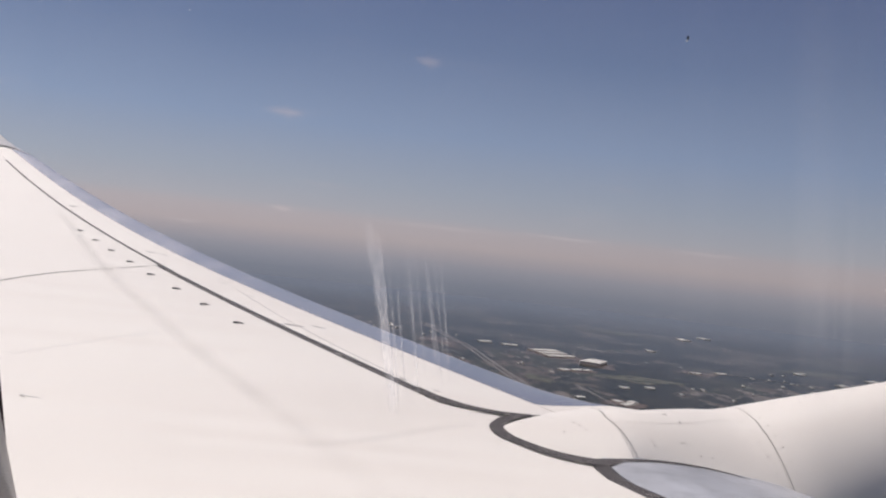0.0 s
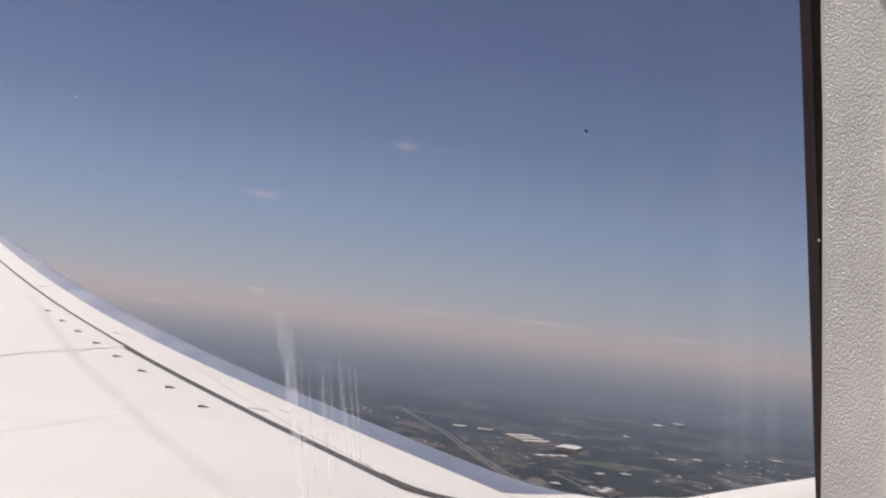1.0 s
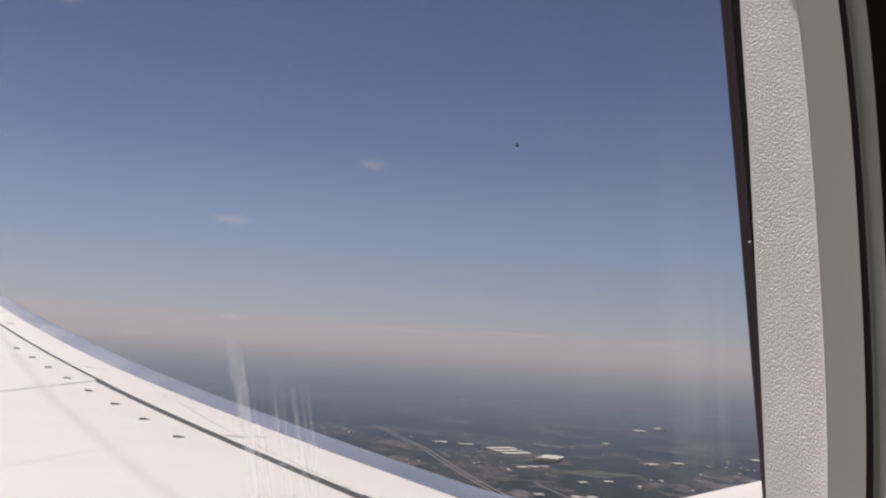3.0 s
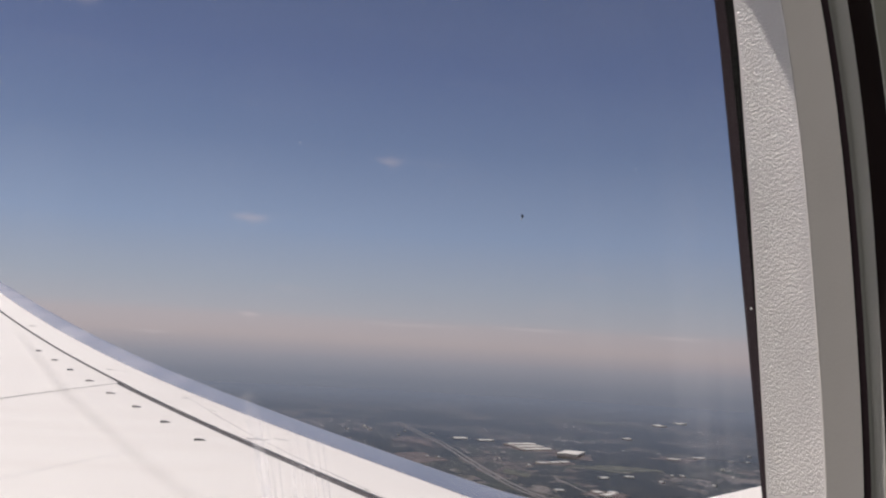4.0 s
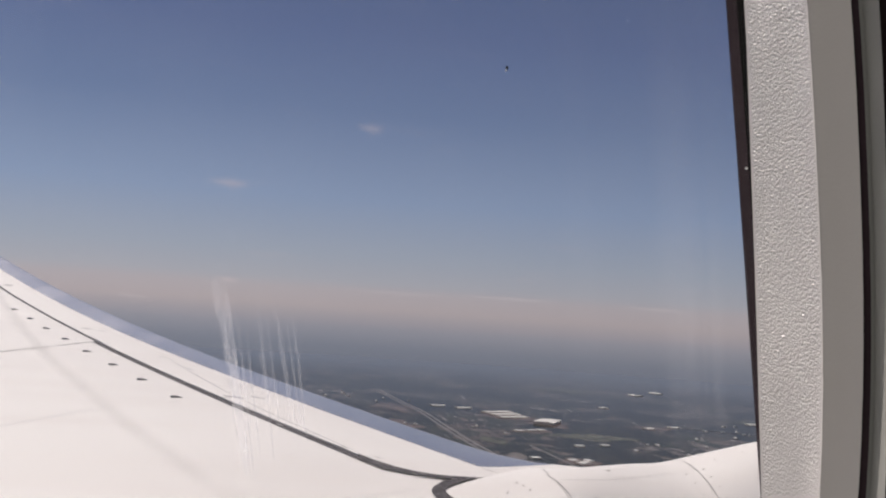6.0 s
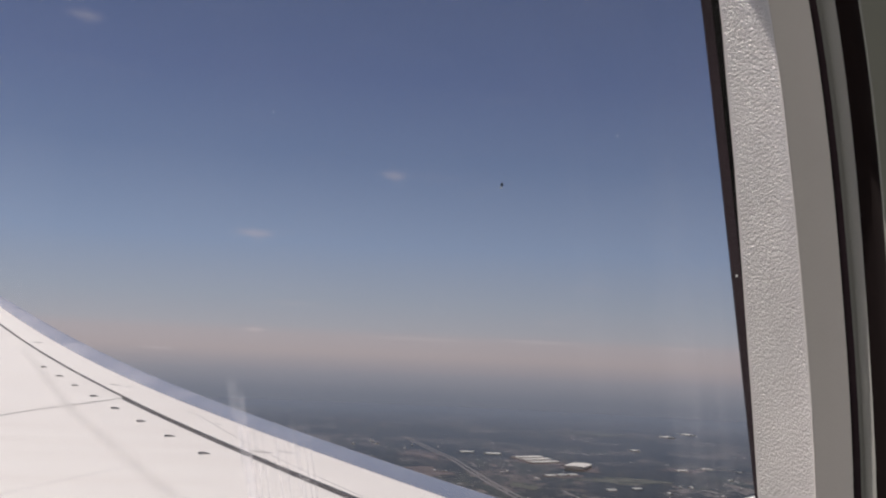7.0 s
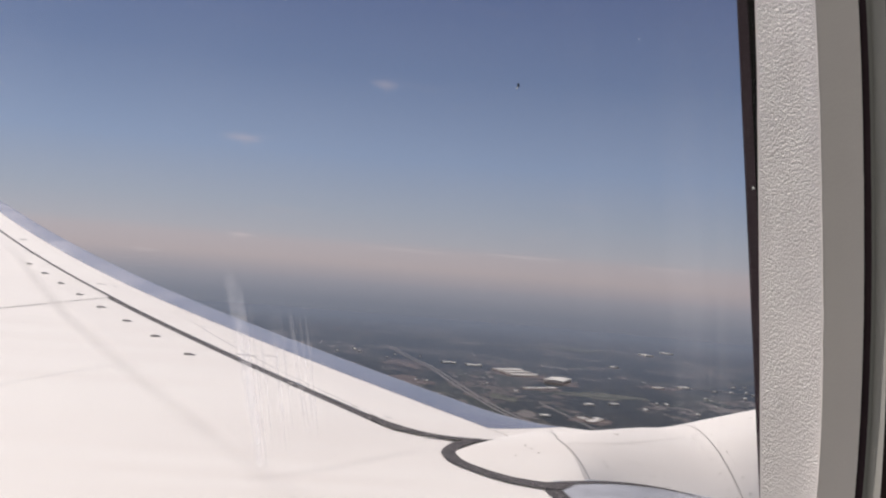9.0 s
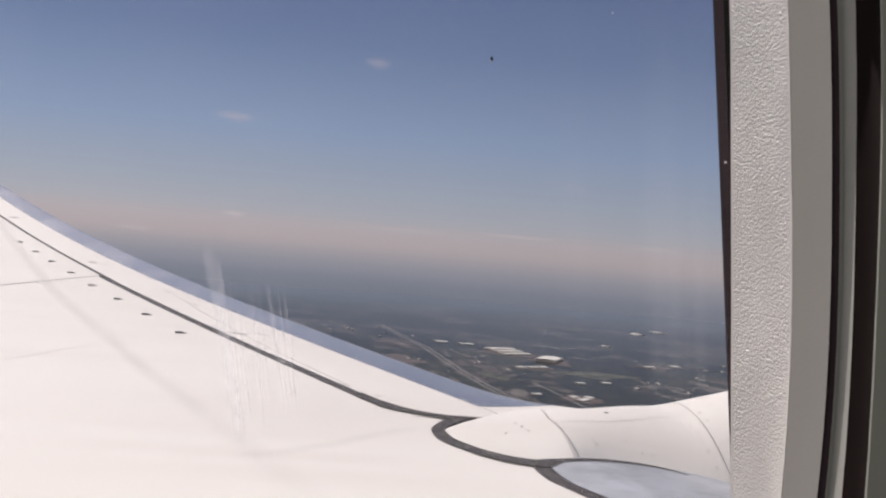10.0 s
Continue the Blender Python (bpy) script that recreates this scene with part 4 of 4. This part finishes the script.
win_part("bezel", hoop(between(grown(C, 0.0001, 0), grown(D, 0, 0), 6, 0.0006) + [grown(D, 0.0002, 0.002)]), BEZEL, "smooth grey plastic bezel")
win_part("shade_groove", hoop([grown(D, 0.0001, 0.0014), grown(D, 0.0029, 0.0014)]), PURPLE, "dark groove of the window shade")
win_part("trim_ring", hoop([grown(D, 0.0027, 0.002)] + between(grown(D, 0.0028, 0), grown(E, 0, 0), 1, 0.0)), TRIM, "grey green trim ring", False)
# shallow strip instead of a deep gap, its shade in the colour
win_part("gap_lining", hoop(between(grown(E, 0, 0), grown(F, 0, 0), 4, 0.002)), GAP_SHADE, "dark brown strip coloured as the shaded gap behind the lining")


def disc(outline):
    bm = bmesh.new()
    bm.faces.new([bm.verts.new(p) for p in outline])
    bmesh.ops.recalc_face_normals(bm, faces=bm.faces)
    return bm


pane = win_part("outer_pane", disc(grown(A, 0.062, OUTER_Y - A[5])), DUSTY_GLARE, "clear outer pane with dried water streaks", False)
pane.visible_shadow = False
pane = win_part("inner_pane", disc(grown(B, 0.003, -0.0004)), GLASS, "clear inner pane", False)
pane.visible_shadow = False



def film_strip(points, width, mat, label=""):
    """A thin film on the outer pane's weather side along (x, z) points; width at its middle."""
    (xa, za), (xb, zb) = points[-2:]
    pts = along([(x, 0, z) for x, z in points] + [(xb + 0.25 * (xb - xa), 0, zb + 0.25 * (zb - za))], 0.004)
    bm = bmesh.new()
    lay = bm.loops.layers.uv.new("UVMap")
    last = None
    k = len(pts) - 1
    for i, p in enumerate(pts):
        w = width * (1.0 - 0.55 * i / k) * (1 + 0.25 * noise.noise((p.x * 300, p.z * 200, 1)))
        y = OUTER_Y + 0.0006 + LEAN * (p.z - 0.05)
        q = [bm.verts.new((p.x - w / 2, y, p.z)), bm.verts.new((p.x + w / 2, y, p.z))]
        if last:
            f = bm.faces.new((last[0], last[1], q[1], q[0]))
            for lp, u in zip(f.loops, ((0, i - 1), (1, i - 1), (1, i), (0, i))):
                lp[lay].uv = (u[0], u[1] / k)
        last = q
    ob = win_part("water_streak", bm, mat, label)
    ob.visible_shadow = False


FILM = dried_water(0.48, 260, 0.65)
THIN = dried_water(0.30, 500)
VEIL = dried_water(0.05, 120)
film_strip([(-0.0478, -0.0025), (-0.0446, -0.0198), (-0.0404, -0.0392), (-0.0350, -0.0716)], 0.0062, FILM)
film_strip([(-0.0440, -0.0067), (-0.0407, -0.0262), (-0.0338, -0.0694)], 0.0026, FILM)
film_strip([(-0.0461, -0.0068), (-0.0427, -0.0284), (-0.0382, -0.0565)], 0.0018, THIN)
film_strip([(-0.0326, -0.0107), (-0.0292, -0.0324), (-0.0247, -0.0649)], 0.0018, THIN)
film_strip([(-0.0261, -0.0072), (-0.0222, -0.0300), (-0.0174, -0.0582)], 0.0022, THIN)
film_strip([(-0.0196, -0.0114), (-0.0157, -0.0342), (-0.0122, -0.0603)], 0.0018, THIN)
film_strip([(-0.0363, -0.0152), (-0.0338, -0.0369), (-0.0297, -0.0650)], 0.0018, THIN)
film_strip([(-0.0400, -0.0110), (-0.0363, -0.0391), (-0.0320, -0.0715)], 0.0024, THIN)
film_strip([(-0.0292, -0.0106), (-0.0257, -0.0345), (-0.0222, -0.0583)], 0.0015, THIN)
film_strip([(-0.0232, -0.0191), (-0.0199, -0.0387), (-0.0151, -0.0625)], 0.0015, THIN)
film_strip([(-0.0306, -0.0194), (-0.0276, -0.0410), (-0.0252, -0.0584)], 0.0013, THIN)
film_strip([(-0.0212, -0.0147), (-0.0173, -0.0386), (-0.0140, -0.0581)], 0.0013, THIN)
film_strip([(0.1220, 0.1262), (0.1276, 0.0558), (0.1353, -0.0458)], 0.0243, VEIL)
film_strip([(0.1290, 0.1266), (0.1341, 0.0561), (0.1411, -0.0457)], 0.0154, VEIL)
film_strip([(0.1407, 0.1273), (0.1451, 0.0566), (0.1516, -0.0454)], 0.0132, VEIL)
film_strip([(0.1348, 0.1270), (0.1393, 0.0563), (0.1460, -0.0456)], 0.0031, VEIL)
film_strip([(0.1246, 0.1263), (0.1304, 0.0559), (0.1381, -0.0457)], 0.0026, VEIL)
film_strip([(-0.0337, -0.0064), (-0.0296, -0.0280), (-0.0255, -0.0497)], 0.0132, VEIL)

bm = bmesh.new()
bmesh.ops.create_icosphere(bm, subdivisions=2, radius=0.0005)
for v in bm.verts:
    v.co *= 1 + 0.5 * noise.noise(v.co * 2500)
bmesh.ops.transform(bm, matrix=Matrix.Translation((0.0453, PANE_Y - 0.0006, 0.0545)) @ Matrix.Diagonal((0.8, 0.5, 1.1, 1)), verts=bm.verts)
win_part("dirt_speck", bm, DIRT, "black speck stuck to the pane")
# the first is a glint on the dark seal, made as a white bead; then dust grains
for x, y, z, r in ((0.1135, 0.2805, 0.0272, 0.0004), (0.0449, PANE_Y - 0.0008, 0.0536, 0.0003), (-0.022, PANE_Y - 0.0008, 0.075, 0.00018), (0.080, PANE_Y - 0.0008, 0.0695, 0.00018), (-0.10, PANE_Y - 0.0008, 0.052, 0.00018)):
    bm = bmesh.new()
    bmesh.ops.create_icosphere(bm, subdivisions=1, radius=r)
    bmesh.ops.transform(bm, matrix=Matrix.Translation((x, y + LEAN * (z - 0.05), z)), verts=bm.verts)
    win_part("dust_grain", bm, GRAIN_GLINT)

# ---- the cabin round the window ----
edge = grown(F, 0, 0)


def wide(y):
    return ring(1.25, 1.15, 0, -0.1, 14, y)


bm = loft([grown(F, 0.0, 0.0008), edge, grown(F, 0.03, -0.0006), wide(0.2096), wide(0.415), grown(A, 0.066, 0.108), grown(A, 0.064, 0.080), grown(A, 0.030, 0.015)], True)
tagged(part("wall_side", bm, PANEL), "grey plastic cabin side lining round the window", "cabin wall", kind="structure")
for name, dims in (("floor", (-1.3, -3.1, -1.25, 1.3, 0.33, -1.2)), ("ceiling", (-1.3, -3.1, 1.0, 1.3, 0.33, 1.05)), ("wall_front", (1.2, -3.1, -1.2, 1.3, 0.33, 1.0)), ("wall_far", (-1.2, -3.1, -1.2, 1.2, -3.0, 1.0))):
    tagged(part(name, box(bmesh.new(), *dims), PANEL, smooth=False), "plain grey cabin lining", "cabin wall" if "wall" in name else name, kind="structure")
# the rear wall's opening is unseen, added to let the fill lamp in
bm = bmesh.new()
for dims in ((-1.3, -3.1, -1.2, -1.2, 0.33, -0.30), (-1.3, -3.1, 0.14, -1.2, 0.33, 1.0), (-1.3, -3.1, -0.30, -1.2, -1.76, 0.14), (-1.3, -0.84, -0.30, -1.2, 0.33, 0.14)):
    box(bm, *dims)
tagged(part("wall_rear", bm, PANEL, smooth=False), "plain grey cabin lining with an added opening for the fill lamp", "cabin wall", kind="structure")

# set the aircraft at its climbing attitude over the level land
for ob in list(scene.collection.all_objects):
    if ob.parent is None and ob.name in ("wing", "engine_nacelle", "cabin_window", "wall_side", "floor", "ceiling", "wall_front", "wall_far", "wall_rear"):
        ob.matrix_world = CLIMB @ ob.matrix_world
